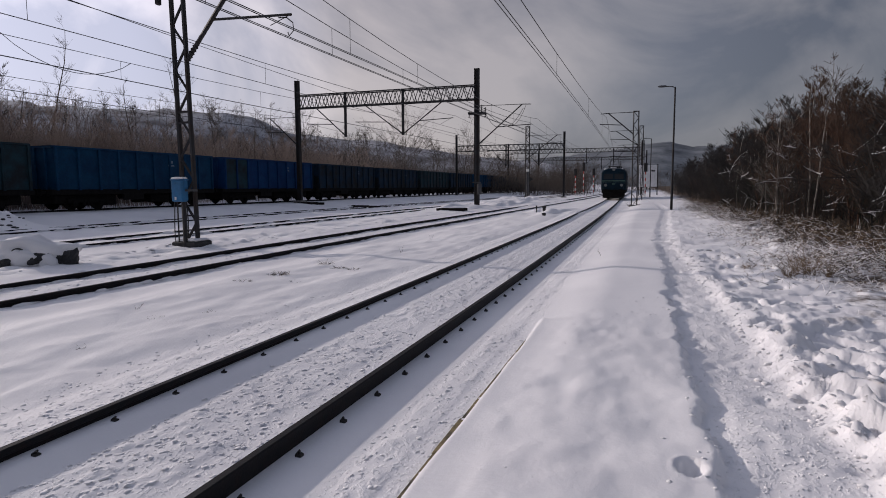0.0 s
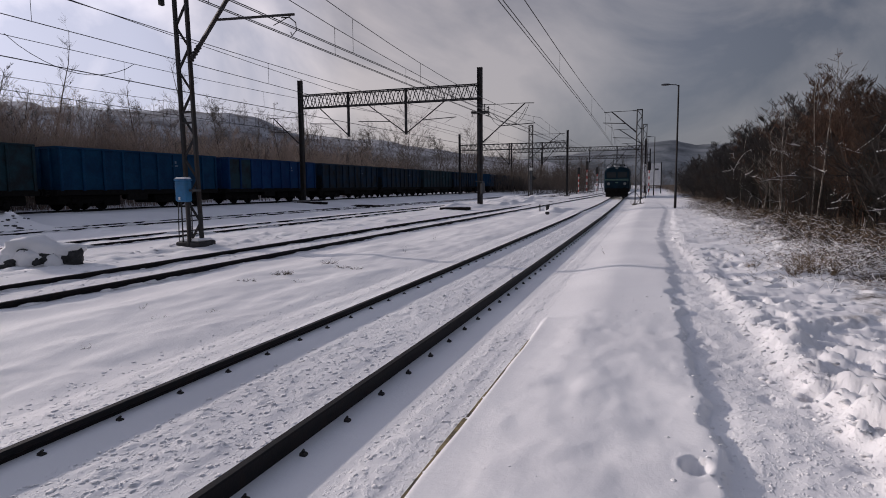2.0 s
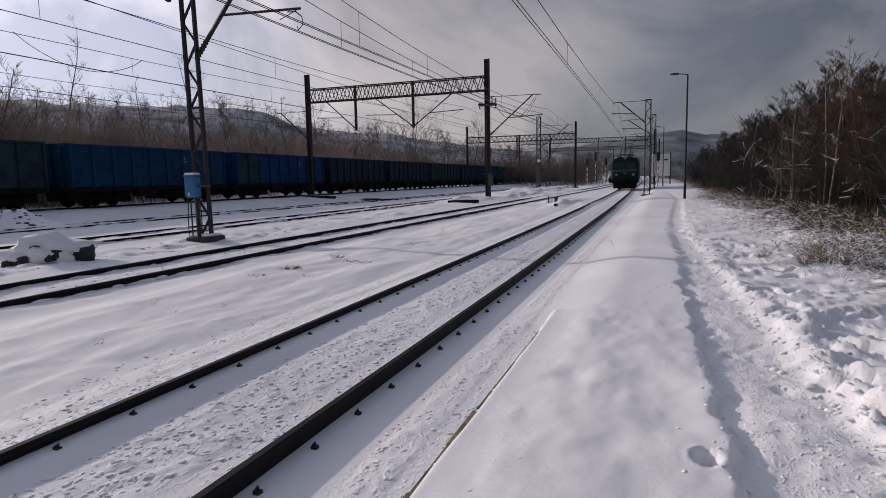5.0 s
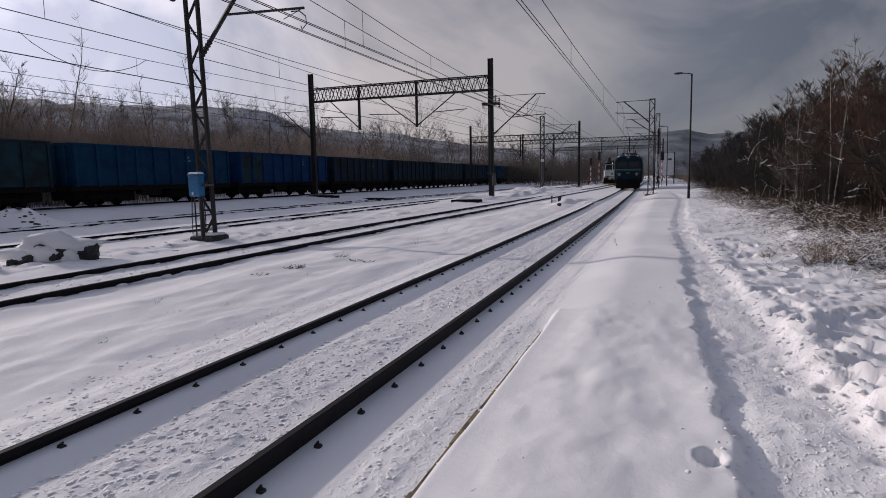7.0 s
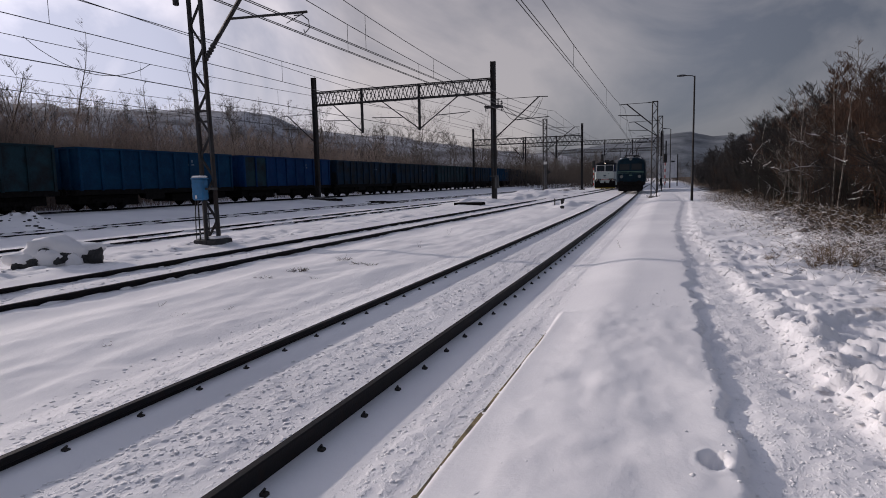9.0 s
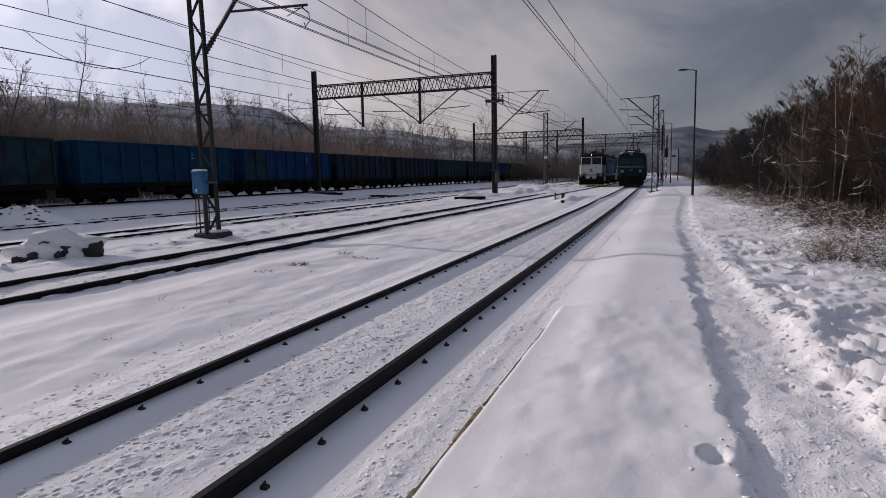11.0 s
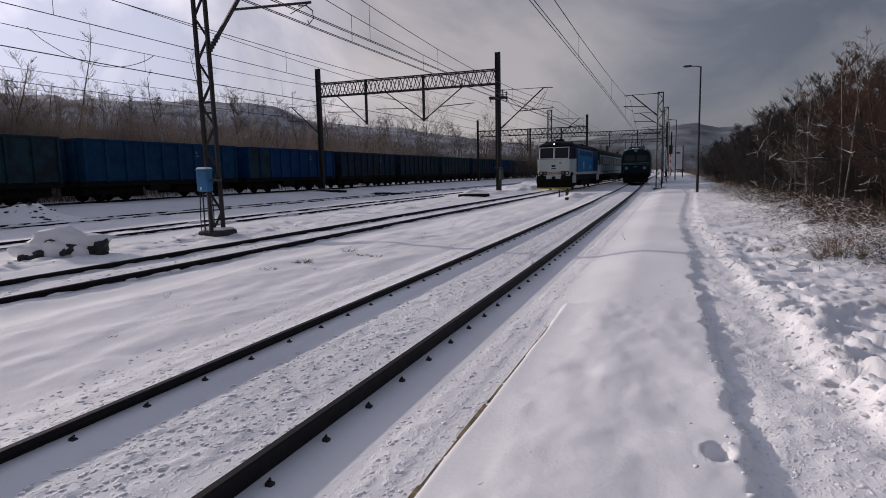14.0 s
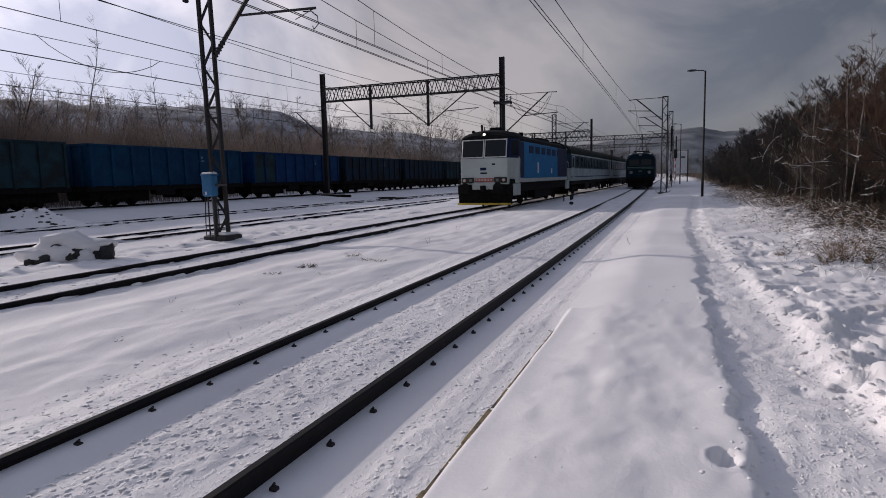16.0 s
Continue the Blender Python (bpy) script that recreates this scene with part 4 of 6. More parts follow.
part("panel", Shape().box(-1.55, 1.55, -0.06, 0.06, 1.6, 5.3, 0.02), material("pale_board", (0.74, 0.75, 0.77), 0.6, 0, 3, 0.2, 0.05), board)
part("mark", Shape().box(0.6, 1.2, -0.075, -0.065, 4.2, 4.45), BLACK_PAINT, board)
for x in (-1.45, 1.62):
    part("post", Shape().box(x - 0.09, x + 0.09, 0.07, 0.22, 0, 5.5), STEEL, board)

UNDER_DARK = material("tarred_wood", (0.016, 0.013, 0.011), 0.85, 0, 4, 0.5, 0.4, spec=0.15)
debris = thing("sleeper_stack", "low stack of dark old sleepers lying in the snow", "sleepers", pose(-12.9, 40.2, 0.02, 0, 0, 8))
for k in range(3):
    part("sleeper", Shape().box(-1.0 + 0.12 * k, 0.9 + 0.08 * k, -0.35 + 0.3 * k, -0.1 + 0.3 * k, 0, 0.24, 0.02), UNDER_DARK, debris)
for x, y, turn in ((-28.3, 46.6, 12), (-25.2, 50.5, -6), (-22.6, 47.2, 4)):
    heap = thing("sleeper_stack", "dark old sleepers half sunk in the snow by the portal", "sleepers", pose(x, y, gz(x, y) - 0.03, 0, 0, turn), "sleepers by the portal")
    for k in range(3):
        part("sleeper", Shape().box(-1.2 + 0.5 * k, 0.7 + 0.4 * k, -0.5 + 0.42 * k, -0.26 + 0.42 * k, -0.1, 0.10 + 0.05 * (k % 2), 0.02), UNDER_DARK, heap)
for x, y, h, w in ((-6.45, 37.2, 0.42, 0.035), (-5.95, 37.0, 0.36, 0.09), (-5.35, 33.2, 0.16, 0.08)):
    s = Shape().box(-w, w, -w * 0.7, w * 0.7, -0.1, h, 0.02)
    s.box(-w * 1.3, w * 1.3, -w * 0.9, w * 0.9, h - 0.12, h - 0.02, 0.01)
    solid("trackside_stump", s, BLACK_PAINT, "small dark trackside post sticking out of the snow", "marker post", pose(x, y, gz(x, y)), "trackside posts")


def clods():
    """Dark frozen clods on the snow heap by the yard."""
    r = random.Random(4)
    s = Shape()
    for k in range(22):
        x, y = -25.7 + r.gauss(0, 0.8), 18.3 + r.gauss(0, 0.5)
        z, q = gz(x, y), r.uniform(0.03, 0.11)
        s.box(x - q, x + q, y - q * 0.8, y + q * 0.8, z - q * 0.5, z + q * 0.45, q * 0.3)
    tagged(new("frozen_clods", s.mesh("frozen_clods", DARK_STONE)), "dark frozen clods scattered on a snow heap", "clods", kind="stuff")


clods()


def boulder():
    """Broken concrete lumps under a thick cap of snow."""
    t = thing("concrete_rubble", "heap of broken dark concrete blocks under a thick snow cap", "rubble", pose(-12.85, 9.75, 0.0, 0, 0, 50))

    def blob(rx, ry, rz, seed, cut):
        nz = Noise2(seed)
        s = Shape()
        rings = []
        for j in range(13):
            a = math.pi * (j / 12 - 0.5)
            ring = []
            for i in range(22):
                b = 2 * math.pi * i / 22
                d = Vector((math.cos(a) * math.cos(b), math.cos(a) * math.sin(b), math.sin(a)))
                k = 1 + 0.45 * float(nz.fbm(np.array([d.x * 1.7 + d.z * 0.6]), np.array([d.y * 1.7 + 3 + d.z]), 3)[0])
                e = 1.0 / max(abs(d.x) ** cut + abs(d.y) ** cut + abs(d.z) ** cut, 1e-3) ** (1 / cut)
                ring.append((d.x * rx * k * e, d.y * ry * k * e, d.z * rz * k * e))
            rings.append(ring)
        return s.loft(rings)
    for (x, y, z), r, seed, turn in (((0.78, -0.12, 0.17), (0.34, 0.34, 0.26), 21, 12), ((-0.80, -0.22, 0.10), (0.36, 0.32, 0.18), 22, -20), ((0.12, -0.30, 0.28), (0.34, 0.30, 0.17), 23, 8), ((0.0, 0.35, 0.2), (0.8, 0.4, 0.25), 24, 0), ((-0.35, -0.30, 0.46), (0.15, 0.22, 0.09), 25, 15)):
        part("block", blob(*(q * 0.76 for q in r), seed, 5), DARK_STONE, t, at=pose(x * 0.74, y * 0.8 + 0.06, z * 0.8, 4, -5, turn))
    for (x, y, z), r, seed in (((-0.05, 0.05, 0.40), (0.84, 0.52, 0.40), 31), ((0.66, 0.06, 0.45), (0.56, 0.44, 0.20), 32), ((-0.74, 0.0, 0.26), (0.58, 0.42, 0.26), 33), ((-0.22, -0.30, 0.24), (0.36, 0.26, 0.26), 34), ((0.36, -0.36, 0.14), (0.24, 0.18, 0.24), 35)):
        part("snow_cap", blob(*(q * 0.80 for q in r), seed, 2.2), SNOW_CAP, t, "rounded snow cap", at=pose(x * 0.74, y * 0.8, z * 0.8), smooth=True)


boulder()

# ---- freight wagons ----
COAL = material("coal_dark", (0.012, 0.012, 0.013), 0.8, 0, 6, 0.4, 0.4)
UNDER = material("running_gear", (0.011, 0.010, 0.010), 0.85, 0.0, 5, 0.5, 0.3, spec=0.12)


def wheel_mesh(r, name="wheel"):
    s = Shape()
    s.loft([[(x, rr * math.cos(a), r + rr * math.sin(a)) for a in (2 * math.pi * i / 20 for i in range(20))] for x, rr in ((-0.10, r * 0.93), (-0.02, r * 0.97), (0.0, r * 1.0), (0.035, r * 1.0), (0.035, r * 0.80), (0.01, r * 0.72), (0.01, r * 0.3), (0.06, r * 0.25), (0.06, 0.02))])
    return s.mesh(name, UNDER, False)


WHEEL_W = wheel_mesh(0.46)


def bogie(parent, y, wheel_me, r, gauge=0.72, base=0.9):
    s = Shape()
    for g in (-1, 1):
        s.box(g * (gauge + 0.16), g * (gauge + 0.34), y - base - 0.45, y + base + 0.45, r * 0.95, r * 0.95 + 0.28, 0.03)
        for w in (-base, base):
            s.box(g * (gauge + 0.15), g * (gauge + 0.40), y + w - 0.17, y + w + 0.17, r - 0.2, r + 0.15, 0.03)
        for k in (-0.25, 0, 0.25):
            s.rod((g * (gauge + 0.27), y + k, r * 0.55), (g * (gauge + 0.27), y + k, r * 1.3), 0.09, 8)
    s.box(-gauge, gauge, y - 0.2, y + 0.2, r, r + 0.35, 0.03)
    b = part("bogie", s, UNDER, parent)
    for w in (-base, base):
        for g in (-1, 1):
            part("wheel", wheel_me, UNDER, b, at=pose(g * gauge, y + w, 0, 0, 0, 0 if g > 0 else 180))
    return b


def wagon(body_mat, label, patch=None):
    """A four-axle open box wagon; its base is at the rail's top."""
    w = thing("freight_wagon", label, "freight wagon", group="standing freight train")
    L, W, z0, z1 = 12.9, 1.42, 1.22, 3.55
    for g in (-1, 1):
        part("side_wall", Shape().box(g * W, g * (W - 0.06), -L / 2, L / 2, z0, z1), body_mat, w)
    for e in (-1, 1):
        part("end_wall", Shape().box(-W + 0.06, W - 0.06, e * L / 2, e * (L / 2 - 0.06), z0, z1), body_mat, w)
    part("floor_plate", Shape().box(-W + 0.06, W - 0.06, -L / 2 + 0.06, L / 2 - 0.06, z0, z0 + 0.08), UNDER, w)
    if patch:
        for k in range(2):
            y = -L / 2 + 0.16 + (L - 0.16) * k / 9
            part("side_panel", Shape().box(W - 0.002, W + 0.006, y, y + 1.26, z0 + 0.02, z1 - 0.03), patch, w, "dark teal replacement panel")
    s = Shape()
    for g in (-1, 1):
        s.box(g * (W - 0.08), g * (W + 0.08), -L / 2 - 0.05, L / 2 + 0.05, z1 - 0.02, z1 + 0.10, 0.02)
    for e in (-1, 1):
        s.box(-W, W, e * (L / 2 - 0.06), e * (L / 2 + 0.08), z1 - 0.02, z1 + 0.10, 0.02)
    part("top_rim", s, body_mat, w)
    post = Shape().box(0, 0.11, -0.075, 0.075, z0 - 0.05, z1, 0.015).mesh("stake", body_mat)
    for g in (-1, 1):
        for k in range(10):
            y = -L / 2 + 0.08 + (L - 0.16) * k / 9
            part("stake", post, body_mat, w, at=pose(g * W, y, 0, 0, 0, 0 if g > 0 else 180))
    endp = Shape().box(-0.07, 0.07, 0, 0.10, z0, z1, 0.015).mesh("end_stake", body_mat)
    for e in (-1, 1):
        for x in (-0.8, 0, 0.8):
            part("end_stake", endp, body_mat, w, at=pose(x, e * L / 2, 0, 0, 0, 0 if e > 0 else 180))
    s = Shape()
    for g in (-1, 1):
        s.box(g * (W - 0.22), g * (W - 0.04), -L / 2 - 0.2, L / 2 + 0.2, 0.92, z0, 0.02)
    s.box(-W + 0.2, W - 0.2, -L / 2 - 0.2, -L / 2, 0.9, z0, 0.02).box(-W + 0.2, W - 0.2, L / 2, L / 2 + 0.2, 0.9, z0, 0.02)
    s.box(-0.3, 0.3, -L / 2, L / 2, 0.85, z0)
    s.rod((0.4, -1.2, 0.8), (0.4, 0.6, 0.8), 0.2, 10)
    s.box(W - 0.15, W - 0.02, -1.8, -0.2, 0.55, 0.95, 0.03)
    # Added dark boxes stand for brake gear and for the shade beneath the wagon.
    s.box(-0.9, 0.9, -2.9, -1.9, 0.25, 0.9, 0.05).box(-0.9, 0.9, 0.9, 2.6, 0.35, 0.9, 0.05)
    s.box(-0.95, 0.95, -6.2, -2.6, 0.40, 0.92, 0.05).box(-0.95, 0.95, 2.6, 6.2, 0.40, 0.92, 0.05)
    part("underframe", s, UNDER, w)
    for e in (-1, 1):
        for x in (-0.87, 0.87):
            s = Shape().rod((x, e * (L / 2 + 0.2), 1.06), (x, e * (L / 2 + 0.55), 1.06), 0.09, 8)
            s.rod((x, e * (L / 2 + 0.55), 1.06), (x, e * (L / 2 + 0.6), 1.06), 0.22, 12)
            part("buffer", s, UNDER, w)
        bogie(w, e * 4.1, WHEEL_W, 0.46)
    s = Shape().box(-W + 0.1, W - 0.1, -L / 2 + 0.1, L / 2 - 0.1, z0 + 0.1, z1 - 0.35, 0.1)
    part("coal_load", s, COAL, w, "dark load inside the wagon")
    for y, a, b, z in ((2.3, 0.55, 0.10, 2.75), (2.3, 0.3, 0.18, 2.95)):
        part("marking", Shape().box(W + 0.002, W + 0.007, y - a / 2, y + a / 2, z, z + b), MARK, w, "small pale stencilled marking")
    return w


MARK = material("stencil", (0.12, 0.17, 0.24), 0.7, 0, 9, 0.4, 0)
W_BLUE = material("blue_wagon_paint", (0.005, 0.046, 0.104), 0.65, 0, 1.1, 0.4, 0.1, tint=(0.003, 0.030, 0.080), fine=9, spec=0.12, spread=0.12)
W_DEEP = material("deep_blue_wagon_paint", (0.004, 0.036, 0.112), 0.65, 0, 1.1, 0.4, 0.1, tint=(0.003, 0.022, 0.085), fine=9, spec=0.12, spread=0.15)
W_TEAL = material("dark_teal_wagon_paint", (0.010, 0.033, 0.046), 0.75, 0, 1.0, 0.45, 0.1, tint=(0.010, 0.014, 0.018), fine=9, spec=0.22, spread=0.2)
W_GREY = material("navy_wagon_paint", (0.005, 0.022, 0.048), 0.65, 0, 1.0, 0.45, 0.1, tint=(0.008, 0.010, 0.012), fine=9, spec=0.15, spread=0.25)
kinds = {"b": wagon(W_BLUE, "blue steel open-top freight wagon standing on snowy track"), "d": wagon(W_DEEP, "deep blue steel open-top freight wagon with two dark teal panels", W_TEAL),
         "t": wagon(W_TEAL, "dark teal grimy open-top freight wagon standing on snowy track"), "g": wagon(W_GREY, "dark navy grimy open-top freight wagon standing on snowy track")}
used = set()
for k, c in enumerate("tbdggtgbgtggtg"):
    at = pose(float(line_5(0)), 24.6 + 7.15 + 14.3 * (k - 1), FREIGHT_Z)
    if c in used:
        copy_thing(kinds[c], at)
    else:
        used.add(c)
        kinds[c].matrix_basis = at

# ---- trains ----
GREEN = material("dark_green_paint", (0.003, 0.018, 0.033), 0.5, 0, 1.5, 0.25, 0.05, tint=(0.002, 0.011, 0.019), fine=14, spec=0.12)
GREEN_LINE = material("pale_green_stripe", (0.07, 0.14, 0.11), 0.5, 0, 5, 0.3, 0)
ROOF_DARK = material("sooty_roof", (0.011, 0.012, 0.014), 0.8, 0, 2, 0.4, 0.1, spec=0.1)
GLASS = glass_dark("cab_glass")
LENS = material("lamp_lens", (0.16, 0.17, 0.17), 0.15, 0, 8, 0.1, 0)
LIT = glowing("lit_headlamp", (1.0, 0.90, 0.80), 3.0)
CREAM = material("cream_white_paint", (0.44, 0.50, 0.48), 0.4, 0, 1.2, 0.15, 0.02, tint=(0.38, 0.42, 0.41), fine=18)
SKY_BLUE = material("bright_blue_paint", (0.006, 0.17, 0.40), 0.45, 0, 1.5, 0.2, 0.02, fine=16, spec=0.12)
NAVY = material("navy_paint", (0.008, 0.018, 0.065), 0.5, 0, 1.5, 0.3, 0.04, fine=16, spec=0.12)
GREY_STRIPE = material("pale_grey_paint", (0.48, 0.50, 0.47), 0.5, 0, 2, 0.25, 0.03)
YELLOW = material("yellow_paint", (0.50, 0.36, 0.03), 0.55, 0, 4, 0.3, 0.05)
PLATE_RED = material("red_plate", (0.42, 0.06, 0.05), 0.5, 0, 6, 0.2, 0)
COACH_WHITE = material("coach_pale_paint", (0.40, 0.47, 0.48), 0.5, 0, 1.3, 0.15, 0.02, tint=(0.28, 0.32, 0.33), fine=14, spec=0.15)
COACH_BLUE = material("coach_blue_paint", (0.018, 0.048, 0.070), 0.5, 0, 1.3, 0.3, 0.03, fine=14, spec=0.15)
COACH_ROOF = material("coach_roof", (0.016, 0.024, 0.018), 0.8, 0, 1.3, 0.4, 0.08, spec=0.12)
WHEEL_L = wheel_mesh(0.60)
WHEEL_C = wheel_mesh(0.46)


def section(w, z0, z1, roof, n=9):
    """Half-round-roofed cross section: side walls to z1, roof crown at roof."""
    pts = [(-w, z0), (-w, z1)]
    for k in range(1, n):
        a = math.pi * (1 - k / n)
        pts.append((w * math.copysign(abs(math.cos(a)) ** 0.75, math.cos(a)), z1 + (roof - z1) * math.sin(a) ** 0.8))
    return pts + [(w, z1), (w, z0)]


def hull(w, z0, z1, roof, stations):
    """A body lofted along y: stations (y, width factor, roof drop)."""
    return Shape().loft([[(x * f, y, z - (drop if z > z1 + 0.01 else 0)) for x, z in section(w, z0, z1, roof)] for y, f, drop in stations])


def pantograph(parent, y, raised):
    s = Shape().box(-0.75, 0.75, y - 0.7, y + 0.7, 3.98, 4.03)
    for x in (-0.6, 0.6):
        for yy in (-0.5, 0.5):
            insulator(s, (x, y + yy, 3.75), (x, y + yy, 4.0), 0.07, 3)
    h = 5.40 - RAIL_Z if raised else 4.35
    mid = (4.03 + h) / 2
    for x in (-0.55, 0.55):
        for g in (-1, 1):
            s.rod((x, y + g * 0.35, 4.03), (x * 0.9, y + g * (0.85 if raised else 1.1), mid), 0.022, 5)
            s.rod((x * 0.9, y + g * (0.85 if raised else 1.1), mid), (x * 0.7, y + g * 0.12, h), 0.018, 5)
    for g in (-0.12, 0.12):
        s.cable([(-0.85, y + g, h - 0.15), (-0.6, y + g, h), (0.6, y + g, h), (0.85, y + g, h - 0.15)], 0.022)
    return part("pantograph", s, STEEL, parent)


def buffers(parent, y, g, mat):
    for x in (-0.875, 0.875):
        s = Shape().rod((x, y, 1.05), (x, y + g * 0.42, 1.05), 0.13, 10)
        s.rod((x, y + g * 0.42, 1.05), (x, y + g * 0.48, 1.05), 0.25, 14)
        part("buffer", s, mat, parent)
    s = Shape().box(-0.12, 0.12, min(y, y + g * 0.3), max(y, y + g * 0.3), 0.85, 1.15, 0.03)
    s.cable([(0.3, y + g * 0.1, 0.95), (0.32, y + g * 0.25, 0.6), (0.25, y + g * 0.1, 0.45)], 0.03, 6)
    s.cable([(-0.3, y + g * 0.1, 0.95), (-0.32, y + g * 0.25, 0.6), (-0.25, y + g * 0.1, 0.45)], 0.03, 6)
    part("coupling", s, UNDER, parent)


def green_loco():
    t = thing("electric_locomotive", "dark green electric locomotive with raised pantograph and snow on its roof", "locomotive")
    H = 7.4
    st = [(-H, 0.90, 0.16), (-H + 0.12, 0.945, 0.08), (-H + 0.5, 0.99, 0.02), (-H + 1.2, 1, 0), (H - 1.2, 1, 0), (H - 0.5, 0.99, 0.02), (H - 0.12, 0.945, 0.08), (H, 0.90, 0.16)]
    part("body", hull(1.50, 1.15, 3.15, 3.80, st), GREEN, t)
    st2 = [(-H + 0.9, 0.9, 0.08), (-H + 1.2, 0.96, 0), (H - 1.2, 0.96, 0), (H - 0.9, 0.9, 0.08)]
    part("roof", hull(1.46, 3.2, 3.3, 3.86, st2), ROOF_DARK, t)
    for x in (-0.62, 0.62):
        part("windscreen", Shape().box(x - 0.53, x + 0.53, -H - 0.015, -H + 0.05, 2.42, 3.08, 0.02), GLASS, t)
    part("stripe", Shape().box(-1.33, 1.33, -H - 0.012, -H + 0.01, 2.20, 2.28), GREEN_LINE, t)
    part("stripe", Shape().box(-1.36, 1.36, -H - 0.012, -H + 0.01, 2.08, 2.12), GREEN_LINE, t)
    part("stripe", Shape().box(1.502, 1.512, -H + 1, H - 1, 2.20, 2.28), GREEN_LINE, t)
    for x in (-0.92, 0.92):
        s = Shape().rod((x, -H + 0.05, 1.72), (x, -H - 0.10, 1.72), 0.21, 14)
        part("headlamp", s, GREEN, t)
        part("lamp_glass", Shape().rod((x, -H - 0.10, 1.72), (x, -H - 0.115, 1.72), 0.17, 14), LENS, t)
    part("top_lamp", Shape().rod((0, -H + 0.25, 3.60), (0, -H - 0.06, 3.60), 0.18, 14), LENS, t, "round headlamp above the windscreens")
    part("emblem", Shape().box(-0.16, 0.16, -H - 0.014, -H, 1.80, 1.92), GREEN_LINE, t)
    s = Shape().box(-1.38, 1.38, -H - 0.05, -H + 0.2, 0.82, 1.18, 0.03)
    s.box(-1.25, 1.25, -H - 0.02, -H + 0.1, 0.18, 0.80, 0.03)
    part("buffer_beam", s, UNDER, t)
    buffers(t, -H - 0.05, -1, UNDER)
    buffers(t, H + 0.05, 1, UNDER)
    s = Shape().box(-1.4, 1.4, -H + 0.2, H - 0.1, 0.75, 1.17, 0.03)
    s.box(-1.2, 1.2, -1.6, 1.6, 0.3, 0.9, 0.05)
    part("underframe", s, UNDER, t)
    for y in (-4.3, 4.3):
        bogie(t, y, WHEEL_L, 0.60, 0.72, 1.5)
    for k in range(4):
        part("side_window", Shape().box(1.495, 1.508, -3.6 + 2.2 * k, -2.6 + 2.2 * k, 2.45, 2.95, 0.004), GLASS, t)
    for y in (-H + 0.9,):
        part("cab_window", Shape().box(1.48, 1.505, y, y + 0.7, 2.42, 3.05, 0.004), GLASS, t)
    pantograph(t, -5.0, True)
    pantograph(t, 5.0, True)
    s = Shape().box(-0.4, 0.4, -2.5, 2.5, 3.84, 4.05, 0.05)
    for y in (-2, -1, 0, 1, 2):
        insulator(s, (0.7, y, 3.7), (0.7, y, 4.15), 0.07, 3)
    s.rod((0.7, -5, 4.15), (0.7, 5, 4.15), 0.02, 5)
    part("roof_gear", s, ROOF_DARK, t)
    for x0, x1, y0 in ((-1.15, -0.55, -H + 0.35), (0.5, 1.1, -H + 0.35), (-0.4, 0.3, -H + 0.55)):
        s = Shape().box(x0, x1, y0, y0 + 0.9, 3.52, 3.72 + (0.12 if x0 == -0.4 else 0), 0.07)
        part("roof_snow", s, SNOW_CAP, t, "snow patch on the roof front")
    for x in (-1.2, 1.2):
        part("handrail", Shape().cable([(x, -H - 0.02, 1.25), (x, -H - 0.09, 1.3), (x, -H - 0.09, 2.0), (x, -H - 0.02, 2.05)], 0.015), STEEL_LIGHT, t)
    return t


